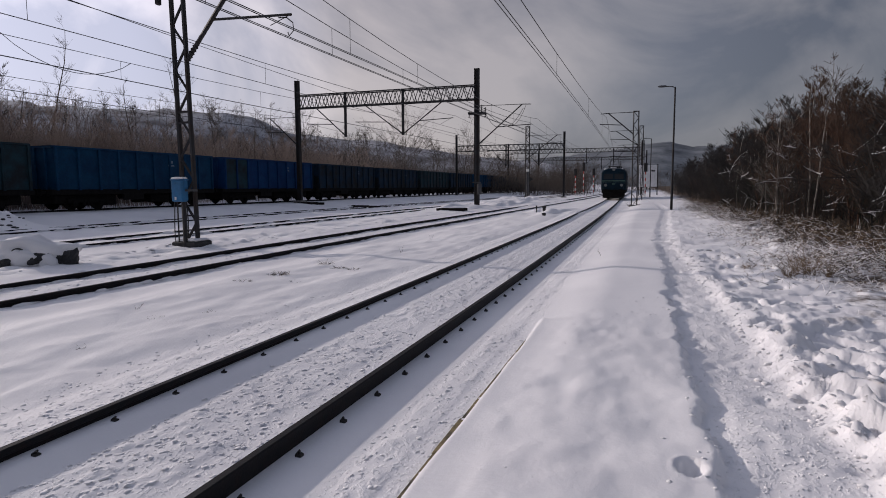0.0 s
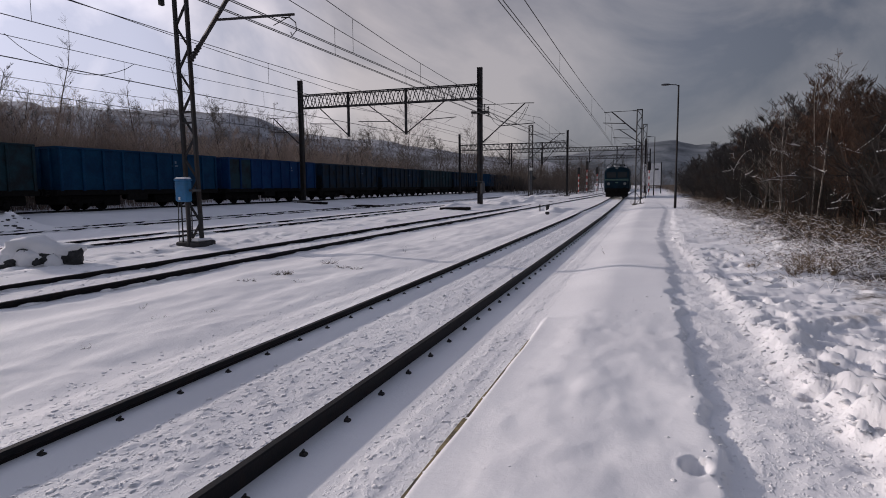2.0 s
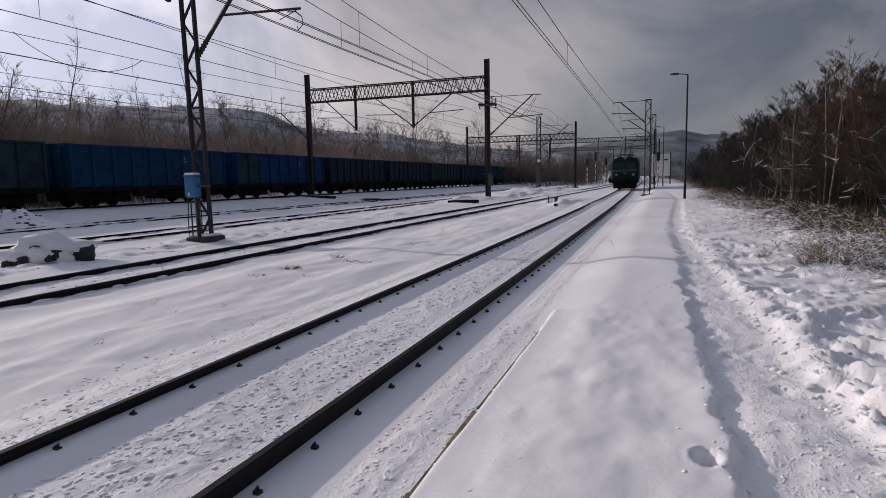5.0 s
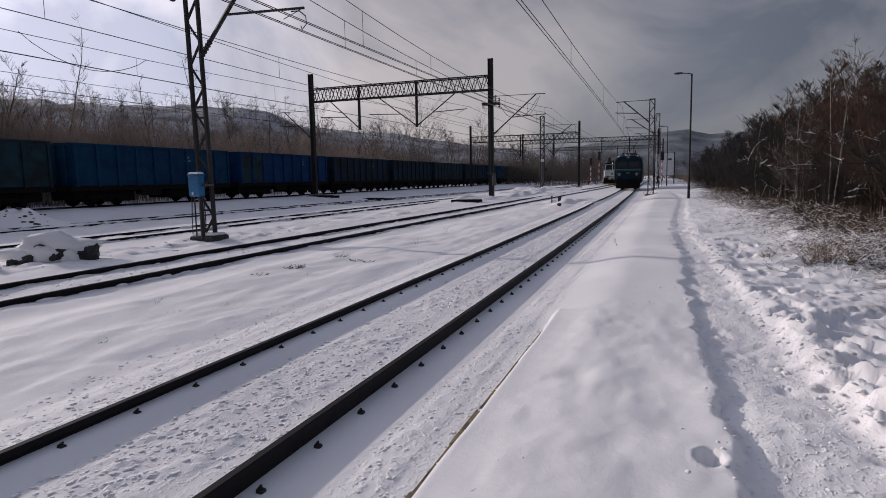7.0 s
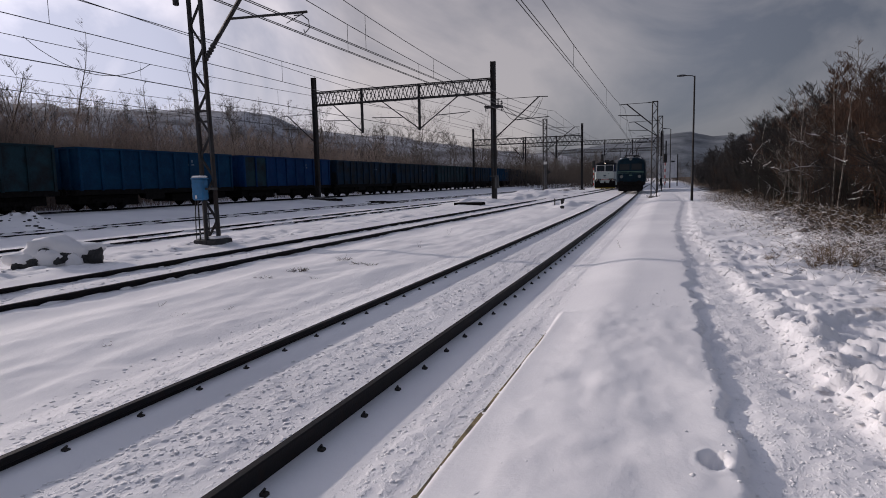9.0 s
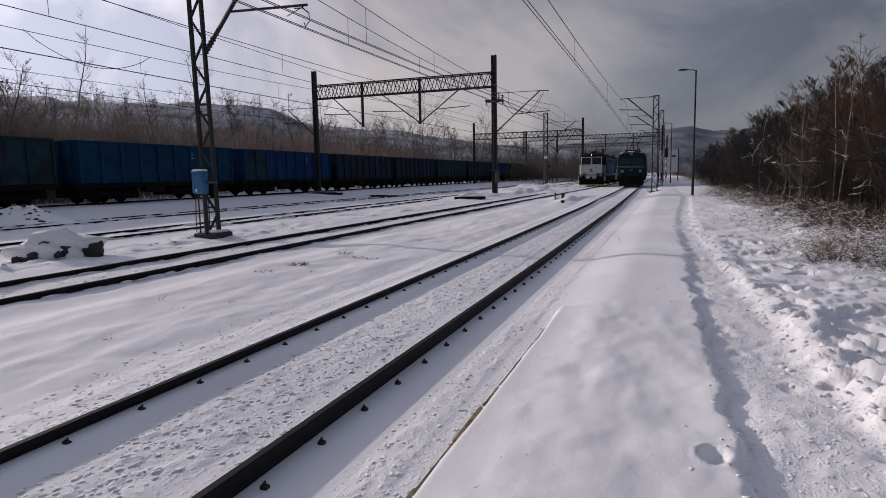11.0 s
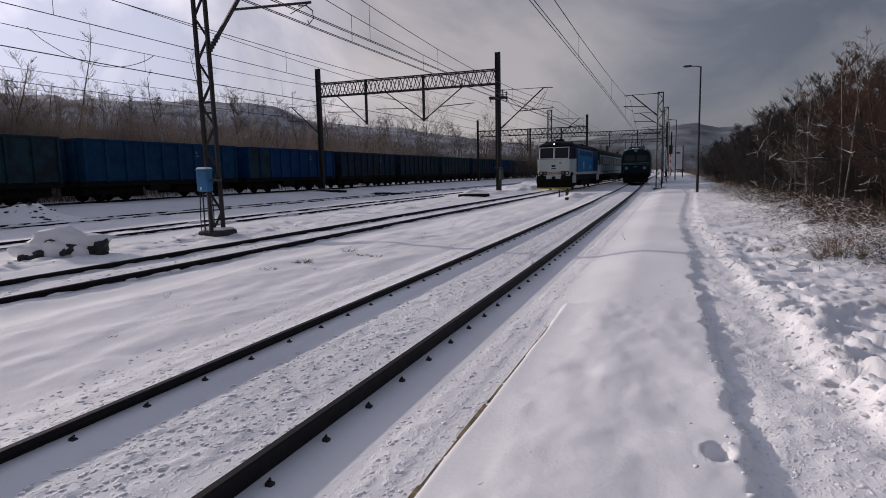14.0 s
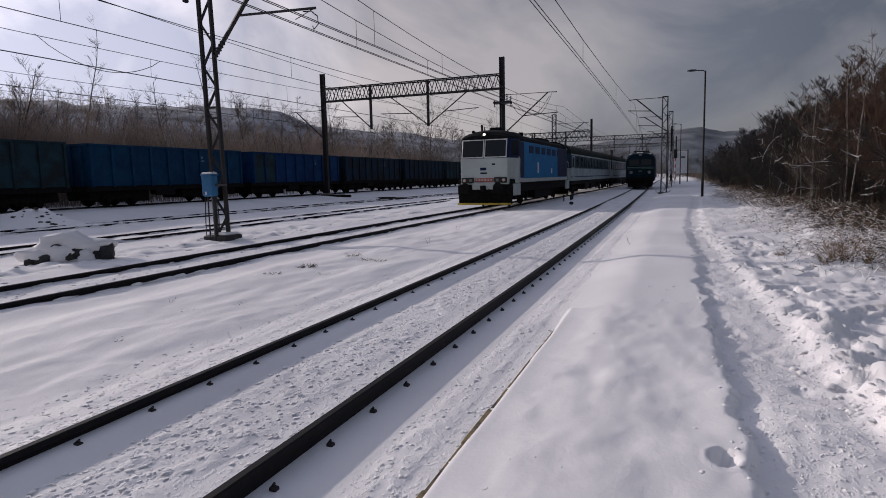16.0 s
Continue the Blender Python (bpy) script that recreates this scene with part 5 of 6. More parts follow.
def blue_loco():
    t = thing("diesel_locomotive", "diesel locomotive with cream-white cab front and bright blue sides", "locomotive")
    H = 8.0
    W = 1.53
    # cab shells, front and rear: raked front
    for g in (-1, 1):
        rings = []
        for y, f in ((H, 0.805), (H - 0.06, 0.825), (H - 0.40, 0.865), (H - 1.20, 1.0), (H - 1.28, 1.0)):
            ring = []
            for x, z in ((-1, 1.25), (-1, 2.45), (-1, 3.48), (-0.93, 3.56), (0.93, 3.56), (1, 3.48), (1, 2.45), (1, 1.25)):
                rake = 0.22 * max(0, z - 2.45) if y > H - 0.3 else 0
                ring.append((x * W * f, g * (y - rake), z))
            rings.append(ring)
        if g < 0:
            rings = [list(reversed(r)) for r in rings]
        part("cab", Shape().loft(rings), CREAM, t)
        band = []
        for y, f in ((H, 0.805), (H - 0.06, 0.825), (H - 0.40, 0.865), (H - 1.20, 1.0), (H - 1.26, 1.0)):
            q = [(x * W * f * 1.004, g * (y + 0.006 - (0.22 * (z - 2.45) if y > H - 0.3 else 0)), z) for x, z in ((-1, 2.53), (-1, 3.50), (1, 3.50), (1, 2.53))]
            band.append(list(reversed(q)) if g < 0 else q)
        part("window_band", Shape().loft(band), NAVY, t, "dark blue band around the cab windows")
        for x in (-0.605, 0.605):
            s = Shape().loft([[(x + a * 0.555, g * (H - 0.03 + d - (0.22 * (z - 2.45))), z) for a, z in ((-1, 2.62), (1, 2.62), (1, 3.42), (-1, 3.42))] for d in (0.0, 0.055)])
            w = part("windscreen", s, GLASS, t)
            s = Shape()
            for p, q in (((-1.04, 2.58), (1.04, 2.58)), ((-1.04, 3.46), (1.04, 3.46)), ((-1.02, 2.58), (-1.02, 3.46)), ((1.02, 2.58), (1.02, 3.46))):
                s.rod((x + p[0] * 0.555, g * (H + 0.028 - 0.22 * (p[1] - 2.45)), p[1]), (x + q[0] * 0.555, g * (H + 0.028 - 0.22 * (q[1] - 2.45)), q[1]), 0.026, 5)
            part("window_frame", s, WHITE_PAINT, w)
            s = Shape().rod((x + 0.1, g * (H + 0.03), 2.56), (x + 0.32, g * (H - 0.03), 2.72), 0.012, 4)
            part("wiper", s, BLACK_PAINT, w)
        # domed dark roof over the cab
        rings = []
        for y, k, wf in ((H - 0.20, 0.40, 0.82), (H - 0.5, 0.76, 0.89), (H - 1.2, 1.0, 0.99), (H - 2.2, 1.0, 0.99)):
            rings.append([(W * math.cos(a) * wf, g * y, 3.50 + (0.52 * k) * max(0, math.sin(a)) ** 0.85) for a in (math.pi * i / 12 for i in range(13))])
        if g > 0:
            rings = [list(reversed(r)) for r in rings]
        part("cab_roof", Shape().loft(rings), ROOF_DARK, t)
        part("brow", Shape().box(-W * 0.80, W * 0.80, min(g * (H - 0.36), g * (H - 0.19)), max(g * (H - 0.36), g * (H - 0.19)), 3.47, 3.58, 0.03), ROOF_DARK, t)
        s = Shape().box(-0.2, 0.2, min(g * (H - 0.6), g * (H - 0.14)), max(g * (H - 0.6), g * (H - 0.14)), 3.56, 3.86, 0.05)
        hl = part("headlamp", s, ROOF_DARK, t)
        part("lamp_glass", Shape().rod((0, g * (H - 0.15), 3.72), (0, g * (H - 0.115), 3.72), 0.062, 14), LIT if g < 0 else LENS, hl, "lit top headlamp")
        # lower band: lamp clusters, plates, bumper
        for x in (-0.88, 0.88):
            s = Shape().box(x - 0.34, x + 0.34, min(g * H, g * (H + 0.05)), max(g * H, g * (H + 0.05)), 1.28, 1.56, 0.02)
            c = part("lamp_cluster", s, BLACK_PAINT, t)
            for dx in (-0.17, 0.17):
                part("lamp_glass", Shape().rod((x + dx, g * (H + 0.04), 1.42), (x + dx, g * (H + 0.065), 1.42), 0.078, 12), (LENS if dx * x < 0 else LAMP_DIM), c)
        part("number_plate", Shape().box(-0.50, 0.50, min(g * H, g * (H + 0.03)), max(g * H, g * (H + 0.03)), 1.34, 1.52), PLATE_RED, t, "red plate with pale bars")
        for k in range(6):
            part("plate_bar", Shape().box(-0.45 + 0.16 * k, -0.35 + 0.16 * k, min(g * (H + 0.03), g * (H + 0.036)), max(g * (H + 0.03), g * (H + 0.036)), 1.385, 1.475), GREY_STRIPE, t)
        part("emblem", Shape().box(-0.2, 0.12, min(g * H, g * (H + 0.012)), max(g * H, g * (H + 0.012)), 1.92, 2.06, 0.003), NAVY, t)
        part("emblem", Shape().box(-0.2, 0.16, min(g * H, g * (H + 0.012)), max(g * H, g * (H + 0.012)), 1.74, 1.82, 0.003), NAVY, t)
        part("emblem", Shape().box(0.42, 0.6, min(g * (H - 0.02), g * (H + 0.012)), max(g * (H - 0.02), g * (H + 0.012)), 2.18, 2.26, 0.003), ROOF_DARK, t)
        s = Shape().box(-1.27, 1.27, min(g * (H - 0.4), g * (H + 0.02)), max(g * (H - 0.4), g * (H + 0.02)), 1.20, 1.275, 0.01)
        part("band", s, GREY_STRIPE, t)
        s = Shape().box(-1.42, 1.42, min(g * (H - 0.3), g * (H + 0.06)), max(g * (H - 0.3), g * (H + 0.06)), 0.72, 1.19, 0.03)
        part("buffer_beam", s, UNDER, t)
        s = Shape().box(-0.62, 0.62, min(g * (H + 0.06), g * (H + 0.1)), max(g * (H + 0.06), g * (H + 0.1)), 0.95, 1.30, 0.02)
        part("beam_plate", s, CREAM, t)
        s = Shape().loft([[(x * f, g * (H + 0.15 - 0.25 * abs(x) / 1.4 + d), z) for x, z in ((-1.42, 0.22), (-1.42, 0.72), (1.42, 0.72), (1.42, 0.22))] for d, f in ((-0.12, 1.0), (0.0, 1.0))])
        part("snow_plough", s, UNDER, t)
        part("plough_edge", Shape().box(-1.40, 1.40, min(g * (H - 0.1), g * (H + 0.17)), max(g * (H - 0.1), g * (H + 0.17)), 0.17, 0.26, 0.01), YELLOW, t, "yellow lower edge")
        buffers(t, g * (H + 0.06), g, UNDER)
        for side in (-1, 1):
            fa, fb = W * 0.882, W * 0.978
            pane = [[(side * (fa + o), g * (H - 0.50), 2.66), (side * (fb + o), g * (H - 1.07), 2.66), (side * (fb + o), g * (H - 1.07), 3.40), (side * (fa + o), g * (H - 0.50), 3.40)] for o in (-0.02, 0.014)]
            part("side_window", Shape().loft(pane), GLASS, t)
            part("cab_door", Shape().box(side * (W - 0.005), side * (W + 0.010), min(g * (H - 2.25), g * (H - 1.30)), max(g * (H - 2.25), g * (H - 1.30)), 1.52, 3.4, 0.003), NAVY, t)
            part("step_plate", Shape().box(side * (W - 0.12), side * (W + 0.02), min(g * (H - 1.4), g * (H - 0.35)), max(g * (H - 1.4), g * (H - 0.35)), 0.62, 1.22, 0.02), CREAM, t)
            part("handrail", Shape().cable([(side * W, g * (H - 1.1), 1.3), (side * (W + 0.07), g * (H - 1.1), 1.4), (side * (W + 0.07), g * (H - 1.1), 2.5), (side * W, g * (H - 1.1), 2.6)], 0.014), WHITE_PAINT, t)
    L = H - 1.27
    part("side_body", Shape().box(-W + 0.004, W - 0.004, -L, L, 1.46, 3.42, 0.02), SKY_BLUE, t)
    for side in (-1, 1):
        part("rear_panel", Shape().box(side * (W - 0.02), side * (W + 0.006), 3.4, L + 0.0, 1.52, 3.40, 0.002), NAVY, t)
        part("sill_band", Shape().box(side * (W - 0.05), side * (W + 0.015), -H + 1.2, H - 1.2, 1.27, 1.475, 0.004), GREY_STRIPE, t)
        for k in range(6):
            y = -4.6 + 1.55 * k
            part("grille", Shape().box(side * (W - 0.01), side * (W + 0.012), y, y + 1.0, 2.85, 3.25, 0.003), NAVY, t)
        for y, h in ((-2.6, 0.62), (1.2, 0.3)):
            part("marking", Shape().box(side * W, side * (W + 0.009), y, y + 0.34, 1.75, 1.75 + h), WHITE_PAINT, t, "pale lettering block")
    rings = [[(1.50 * math.cos(a) * f, y, 3.40 + 0.52 * k * max(0, math.sin(a)) ** 0.7) for a in (math.pi * i / 12 for i in range(13))] for y, f, k in ((-L + 0.1, 1, 0.9), (-L + 0.4, 1, 1), (L - 0.4, 1, 1), (L - 0.1, 1, 0.9))]
    part("roof", Shape().loft(rings), ROOF_DARK, t)
    part("fan_housing", Shape().box(-0.5, 0.5, -4.2, -2.2, 3.8, 4.08, 0.06), ROOF_DARK, t)
    part("cooler_housing", Shape().box(-0.9, 0.9, 1.0, 3.8, 3.75, 4.0, 0.06), ROOF_DARK, t)
    part("exhaust_pipe", Shape().rod((0.2, -1.2, 3.7), (0.2, -1.2, 4.22), 0.14, 10), ROOF_DARK, t)
    part("aerial", Shape().rod((-0.35, -6.7, 3.7), (-0.35, -6.7, 4.2), 0.03, 6), ROOF_DARK, t)
    s = Shape().rod((-0.75, -7.15, 3.66), (-0.75, -7.15, 3.92), 0.02, 6)
    s.rod((-0.75, -7.05, 3.92), (-0.75, -7.40, 3.92), 0.035, 8, 0.08)
    part("horn", s, ROOF_DARK, t)
    part("vent_box", Shape().box(-0.25, 0.4, -6.2, -5.5, 3.85, 4.2, 0.05), ROOF_DARK, t)
    s = Shape().box(-1.42, 1.42, -H + 0.2, H - 0.2, 0.78, 1.46, 0.03)
    s.box(-1.32, 1.32, -2.4, 2.4, 0.30, 0.9, 0.06)
    part("underframe", s, UNDER, t)
    for y in (-4.7, 4.7):
        bogie(t, y, WHEEL_L, 0.55, 0.72, 1.2)
    return t


LAMP_DIM = glowing("dim_lamp", (0.50, 0.36, 0.30), 0.06)


def coach():
    t = thing("passenger_coach", "pale grey passenger coach with a blue window band and dark roof", "passenger coach", group="coaches of the moving train")
    H, W = 12.9, 1.41
    part("lower_body", Shape().box(-W, W, -H, H, 1.15, 2.12, 0.02), COACH_WHITE, t)
    part("window_band", Shape().box(-W, W, -H, H, 2.122, 3.22, 0.02), COACH_BLUE, t)
    rings = [[(W * math.cos(a) * 1.0, y, 3.21 + 0.82 * k * max(0, math.sin(a)) ** 0.8) for a in (math.pi * i / 12 for i in range(13))] for y, k in ((-H, 0.94), (-H + 0.3, 1), (H - 0.3, 1), (H, 0.94))]
    part("roof", Shape().loft(rings), COACH_ROOF, t)
    for side in (-1, 1):
        part("stripe", Shape().box(side * W, side * (W + 0.006), -H + 0.1, H - 0.1, 1.42, 1.50), COACH_BLUE, t)
        part("upper_band", Shape().box(side * W, side * (W + 0.005), -H + 0.1, H - 0.1, 3.10, 3.21), COACH_WHITE, t)
        for k in range(11):
            y = -9.9 + 1.98 * k
            w = part("window", Shape().box(side * (W - 0.01), side * (W + 0.012), y - 0.6, y + 0.6, 2.22, 3.06, 0.004), GLASS, t)
            part("window_frame", Shape().box(side * W, side * (W + 0.016), y - 0.02, y + 0.02, 2.22, 3.06), COACH_WHITE, w)
        for y in (-H + 1.0, H - 1.0):
            d = part("door", Shape().box(side * (W - 0.01), side * (W + 0.012), y - 0.42, y + 0.42, 1.18, 3.05, 0.004), COACH_WHITE, t)
            part("door_window", Shape().box(side * W, side * (W + 0.018), y - 0.25, y + 0.25, 2.2, 2.95), GLASS, d)
    s = Shape().box(-W + 0.08, W - 0.08, -H + 0.1, H - 0.1, 0.85, 1.15, 0.03)
    for y0, y1 in ((-5.5, -3.0), (-1.8, 1.2), (2.8, 4.6)):
        s.box(-W + 0.12, W - 0.12, y0, y1, 0.35, 0.86, 0.04)
    part("underframe", s, UNDER, t)
    for e in (-1, 1):
        part("gangway", Shape().box(-0.75, 0.75, min(e * H, e * (H + 0.3)), max(e * H, e * (H + 0.3)), 1.1, 3.3, 0.1), BLACK_PAINT, t)
        buffers(t, e * H, e, UNDER)
        bogie(t, e * 9.5, WHEEL_C, 0.46, 0.72, 1.25)
    return t


ELECTRIC = green_loco()
DIESEL = blue_loco()
COACHES = [coach()]
for _ in range(2):
    COACHES.append(copy_thing(COACHES[0], pose(0, 0, 0)))


def on_line(ln, y, base):
    """The pose of a vehicle whose middle is at y and whose bogies, base apart, follow the line."""
    a, b = float(ln(y - base / 2)), float(ln(y + base / 2))
    return pose((a + b) / 2, y, RAIL_Z, 0, 0, -math.degrees(math.atan2(b - a, base)))


# fronts of the two locomotives: seconds, y
GREEN_FRONT = [(0, 75.6), (2, 74.3), (4, 72.4), (6.5, 69.8), (8, 68.3), (9.2, 67.8), (11, 67.7), (16, 67.7)]
BLUE_FRONT = [(0, 170.0), (2, 153), (4, 135.5), (6.5, 112.5), (8, 98.6), (9.0, 89.8), (10.2, 80.4), (11.5, 70.4), (12.0, 66.8), (12.5, 62.5), (13.0, 58.2), (13.5, 53.8), (14.0, 49.2), (14.5, 44.3), (15.0, 39.4), (15.5, 34.5), (16.0, 29.8)]


def motions():
    walk(ELECTRIC, [(t, on_line(line_1, y + 7.9, 8.6)) for t, y in GREEN_FRONT])
    walk(DIESEL, [(t, on_line(line_2, y + 8.1, 9.4)) for t, y in BLUE_FRONT])
    for k, c in enumerate(COACHES):
        walk(c, [(t, on_line(line_2, y + 16.9 + 13.3 + 26.6 * k, 19.0)) for t, y in BLUE_FRONT])

# ---- trees and weeds ----


def branch(s, p, d, length, r, n, rng, droop=0.0, wander=0.18, sides=3, taper=0.8):
    """A tapering, slightly crooked stem; returns the points along it."""
    pts = [Vector(p)]
    d = Vector(d).normalized()
    for k in range(n):
        d = (d + Vector((rng.gauss(0, wander), rng.gauss(0, wander), rng.gauss(0, wander) - droop))).normalized()
        pts.append(pts[-1] + d * (length / n))
    u = d.orthogonal().normalized()
    w = d.cross(u)
    rings = [[tuple(c + (u * math.cos(a) + w * math.sin(a)) * r * (1 - taper * i / n)) for a in (2 * math.pi * k / sides for k in range(sides))] for i, c in enumerate(pts)]
    s.loft(rings, caps=False)
    return pts


def bare_tree(seed, height, spread, limbs, twigs, base=0.25, up=0.6, trunk_r=None, multi=1, fine=0.006, sub=5):
    """Trunk and crown of a leafless tree, as two shapes."""
    rng = random.Random(seed)
    trunk, crown = Shape(), Shape()
    for m in range(multi):
        lean = 0.025 if multi == 1 else 0.30
        d = Vector((rng.gauss(0, lean), rng.gauss(0, lean), 1))
        h = height * rng.uniform(0.75, 1.0) if multi > 1 else height
        r = (trunk_r or height * 0.011) * (1 if multi == 1 else 0.7)
        pts = branch(trunk, (rng.gauss(0, 0.15) * (multi > 1), rng.gauss(0, 0.15) * (multi > 1), -0.2), d, h, r, 9, rng, wander=0.06, sides=6)
        for i in range(limbs):
            t = base + (1 - base) * (i + rng.random()) / limbs
            q = min(int(t * 9), 8)
            p = pts[q].lerp(pts[q + 1], t * 9 - q)
            a = rng.uniform(0, 2 * math.pi)
            le = spread * (1.15 - 0.8 * t) * rng.uniform(0.6, 1.2)
            lp = branch(crown, p, (math.cos(a), math.sin(a), up + rng.uniform(-0.2, 0.3)), le, r * 0.42 * (1.2 - t), 4, rng, -0.06)
            for j in range(twigs):
                k = 1 + rng.random() * 2.95
                c = lp[int(k)].lerp(lp[min(int(k) + 1, 4)], k % 1)
                a2 = a + rng.gauss(0, 0.9)
                tp = branch(crown, c, (math.cos(a2), math.sin(a2), up + rng.uniform(-0.3, 0.6)), le * rng.uniform(0.25, 0.6), r * 0.14, 2, rng, -0.05)
                for _ in range(sub):
                    e = tp[rng.choice((1, 1, 2))]
                    a3 = a2 + rng.gauss(0, 1.1)
                    branch(crown, e, (math.cos(a3), math.sin(a3), up + rng.uniform(-0.4, 0.8)), le * rng.uniform(0.2, 0.45), fine, 1, rng, 0, taper=0.4)
    return trunk, crown


def tree_thing(name, label, trunk, crown, at, bark, twig, group=""):
    t = thing(name, label, "tree", at, group)
    part("trunk", trunk, bark, t, smooth=True)
    part("crown", crown, twig, t)
    return t


def arrays(*shapes):
    """Vertices and triangles of shapes as arrays."""
    V, F = [], []
    n = 0
    for s in shapes:
        V.append(np.array(s.v))
        q = np.array([f for f in s.f if len(f) == 4]) + n
        F += [q[:, [0, 1, 2]], q[:, [0, 2, 3]]]
        n += len(s.v)
    return np.concatenate(V), np.concatenate(F)


def wood(name, label, templates, places, mat, category="trees"):
    """Many leafless trees too many to count, as one mesh."""
    V, F, n = [], [], 0
    for k, x, y, z, sc, rot, tall in places:
        v, f = templates[k]
        c, s = math.cos(rot), math.sin(rot)
        w = np.stack([(v[:, 0] * c - v[:, 1] * s) * sc + x, (v[:, 0] * s + v[:, 1] * c) * sc + y, v[:, 2] * sc * tall + z], -1)
        V.append(w)
        F.append(f + n)
        n += len(v)
    V, F = np.concatenate(V).astype(np.float32), np.concatenate(F).astype(np.int32)
    me = bpy.data.meshes.new(name)
    me.vertices.add(len(V))
    me.vertices.foreach_set("co", V.ravel())
    me.loops.add(F.size)
    me.loops.foreach_set("vertex_index", F.ravel())
    me.polygons.add(len(F))
    me.polygons.foreach_set("loop_start", np.arange(0, F.size, 3, dtype=np.int32))
    me.update(calc_edges=True)
    me.materials.append(mat)
    return tagged(new(name, me), label, category, kind="stuff")


rng = random.Random(3)
# templates: brush, slim saplings, broad trees
BRUSH = [arrays(*bare_tree(100 + i, 4.4, 2.0, 7, 4, 0.03, 0.8, 0.030, 3, 0.008, 3)) for i in range(3)]
SLIM = [arrays(*bare_tree(120 + i, 6.8, 2.0, 17, 4, 0.10, 0.9, 0.050, 1, 0.008, 4)) for i in range(4)]
BROAD = [arrays(*bare_tree(140 + i, 7.6, 3.6, 17, 5, 0.12, 0.7, 0.09, 1, 0.009, 4)) for i in range(3)]


def thicket(seed, h, r, n):
    """Many thin upright stems growing close together."""
    g = random.Random(seed)
    s = Shape()
    for k in range(n):
        x, y = g.gauss(0, r), g.gauss(0, r)
        le = h * g.uniform(0.45, 1.0)
        pts = branch(s, (x, y, -0.2), (g.gauss(0, 0.16), g.gauss(0, 0.16), 1), le, g.uniform(0.012, 0.024), 3, g, 0, 0.07)
        for q in range(5):
            t = g.uniform(0.9, 2.9)
            p = pts[int(t)].lerp(pts[int(t) + 1], t % 1)
            a = g.uniform(0, 6.28)
            branch(s, p, (math.cos(a) * 0.6, math.sin(a) * 0.6, 1), le * g.uniform(0.15, 0.35), 0.010, 1, g, taper=0.4)
    return arrays(s)


THICK = [thicket(400 + i, 6.0, 1.3, 34) for i in range(4)]
FAR_TREE = [arrays(*bare_tree(170 + i, 7.4, 2.4, 15, 5, 0.12, 1.1, 0.07, 1, 0.009, 4)) for i in range(3)]
FAR_CROWN = [arrays(*bare_tree(180 + i, 8.0, 2.6, 9, 4, 0.12, 0.9, 0.09, 1, 0.035, 2)) for i in range(4)]
T_FAR = THICK + FAR_TREE + FAR_CROWN


def right_edge(y):
    return float(np.interp(y, [5, 12, 18, 32, 46, 70, 120], [6.4, 5.6, 4.9, 4.0, 3.7, 4.3, 6.0]))


def canopy(x, y):
    """The height of the wood's crowns: lowest far along the line, highest where the old birches stand."""
    ang, d = math.degrees(math.atan2(x, y)), math.hypot(x, y)
    return 1.6 + d * float(np.interp(ang, [1.5, 3.0, 4.6, 6.3, 8.0, 9.6, 10.8, 12.0, 16.0], [0.034, 0.042, 0.056, 0.077, 0.096, 0.109, 0.142, 0.168, 0.172]))


DENSE = [arrays(*bare_tree(430 + i, 5.7, 1.7, 24, 7, 0.10, 1.0, 0.055, 1, 0.013, 5)) for i in range(4)]
FINE = [arrays(*bare_tree(470 + i, 5.7, 1.8, 24, 8, 0.12, 1.1, 0.050, 1, 0.0045, 8)) for i in range(4)]
FORKED = [arrays(*bare_tree(450 + i, 5.7, 1.9, 11, 6, 0.06, 0.8, 0.060, 2, 0.012, 5)) for i in range(3)]
places_a, places_b, places_c = [], [], []
for k in range(120):
    y = 11 + 70 * rng.random() ** 1.5
    x = right_edge(y) + 0.2 + 6 * rng.random() ** 1.4
    places_b.append((rng.randrange(3), x, y, gz(x, y) - 0.1, rng.uniform(0.35, 0.70), rng.uniform(0, 6.28), 1.0))
for k in range(205):
    y = 13 + 62 * rng.random() ** 1.2
    x = right_edge(y) + 0.8 + 10 * rng.random()
    sc = min(1.25, canopy(x, y) * rng.uniform(0.66, 1.0) / 6.5)
    at = places_c if y > 38 else (places_a if x / y > 0.20 and rng.random() < 0.75 else places_b)
    at.append((14 + rng.randrange(7) if y > 24 else 21 + rng.randrange(4), x, y, gz(x, y) - 0.15, sc, rng.uniform(0, 6.28), 1.0))
for k in range(130):
    y = 13 + 55 * rng.random() ** 1.4
    x = right_edge(y) + 0.9 + 10 * rng.random()
    sc = min(1.1, canopy(x, y) * rng.uniform(0.42, 0.66) / 6.0)
    (places_a if k % 3 == 0 else places_b).append((10 + rng.randrange(4), x, y, gz(x, y) - 0.1, sc, rng.uniform(0, 6.28), 1.0))
for k in range(60):
    y = 66 + 70 * rng.random()
    x = 3.6 + 0.01 * y + 13 * rng.random() ** 1.3
    places_c.append((14 + rng.randrange(7), x, y, gz(x, y) - 0.2, min(1.2, canopy(x, y) * rng.uniform(0.65, 1.05) / 6.5), rng.uniform(0, 6.28), 1.0))
T_ALL = BRUSH + SLIM + BROAD + THICK + DENSE + FORKED + FINE
pale = []
for k in range(5):
    y = 14 + 24 * rng.random()
    x = right_edge(y) + 0.2 + 0.9 * rng.random()
    pale.append((rng.choice((3, 4, 5, 6)), x, y, gz(x, y), rng.uniform(0.35, 0.62), rng.uniform(0, 6.28), 1.0))
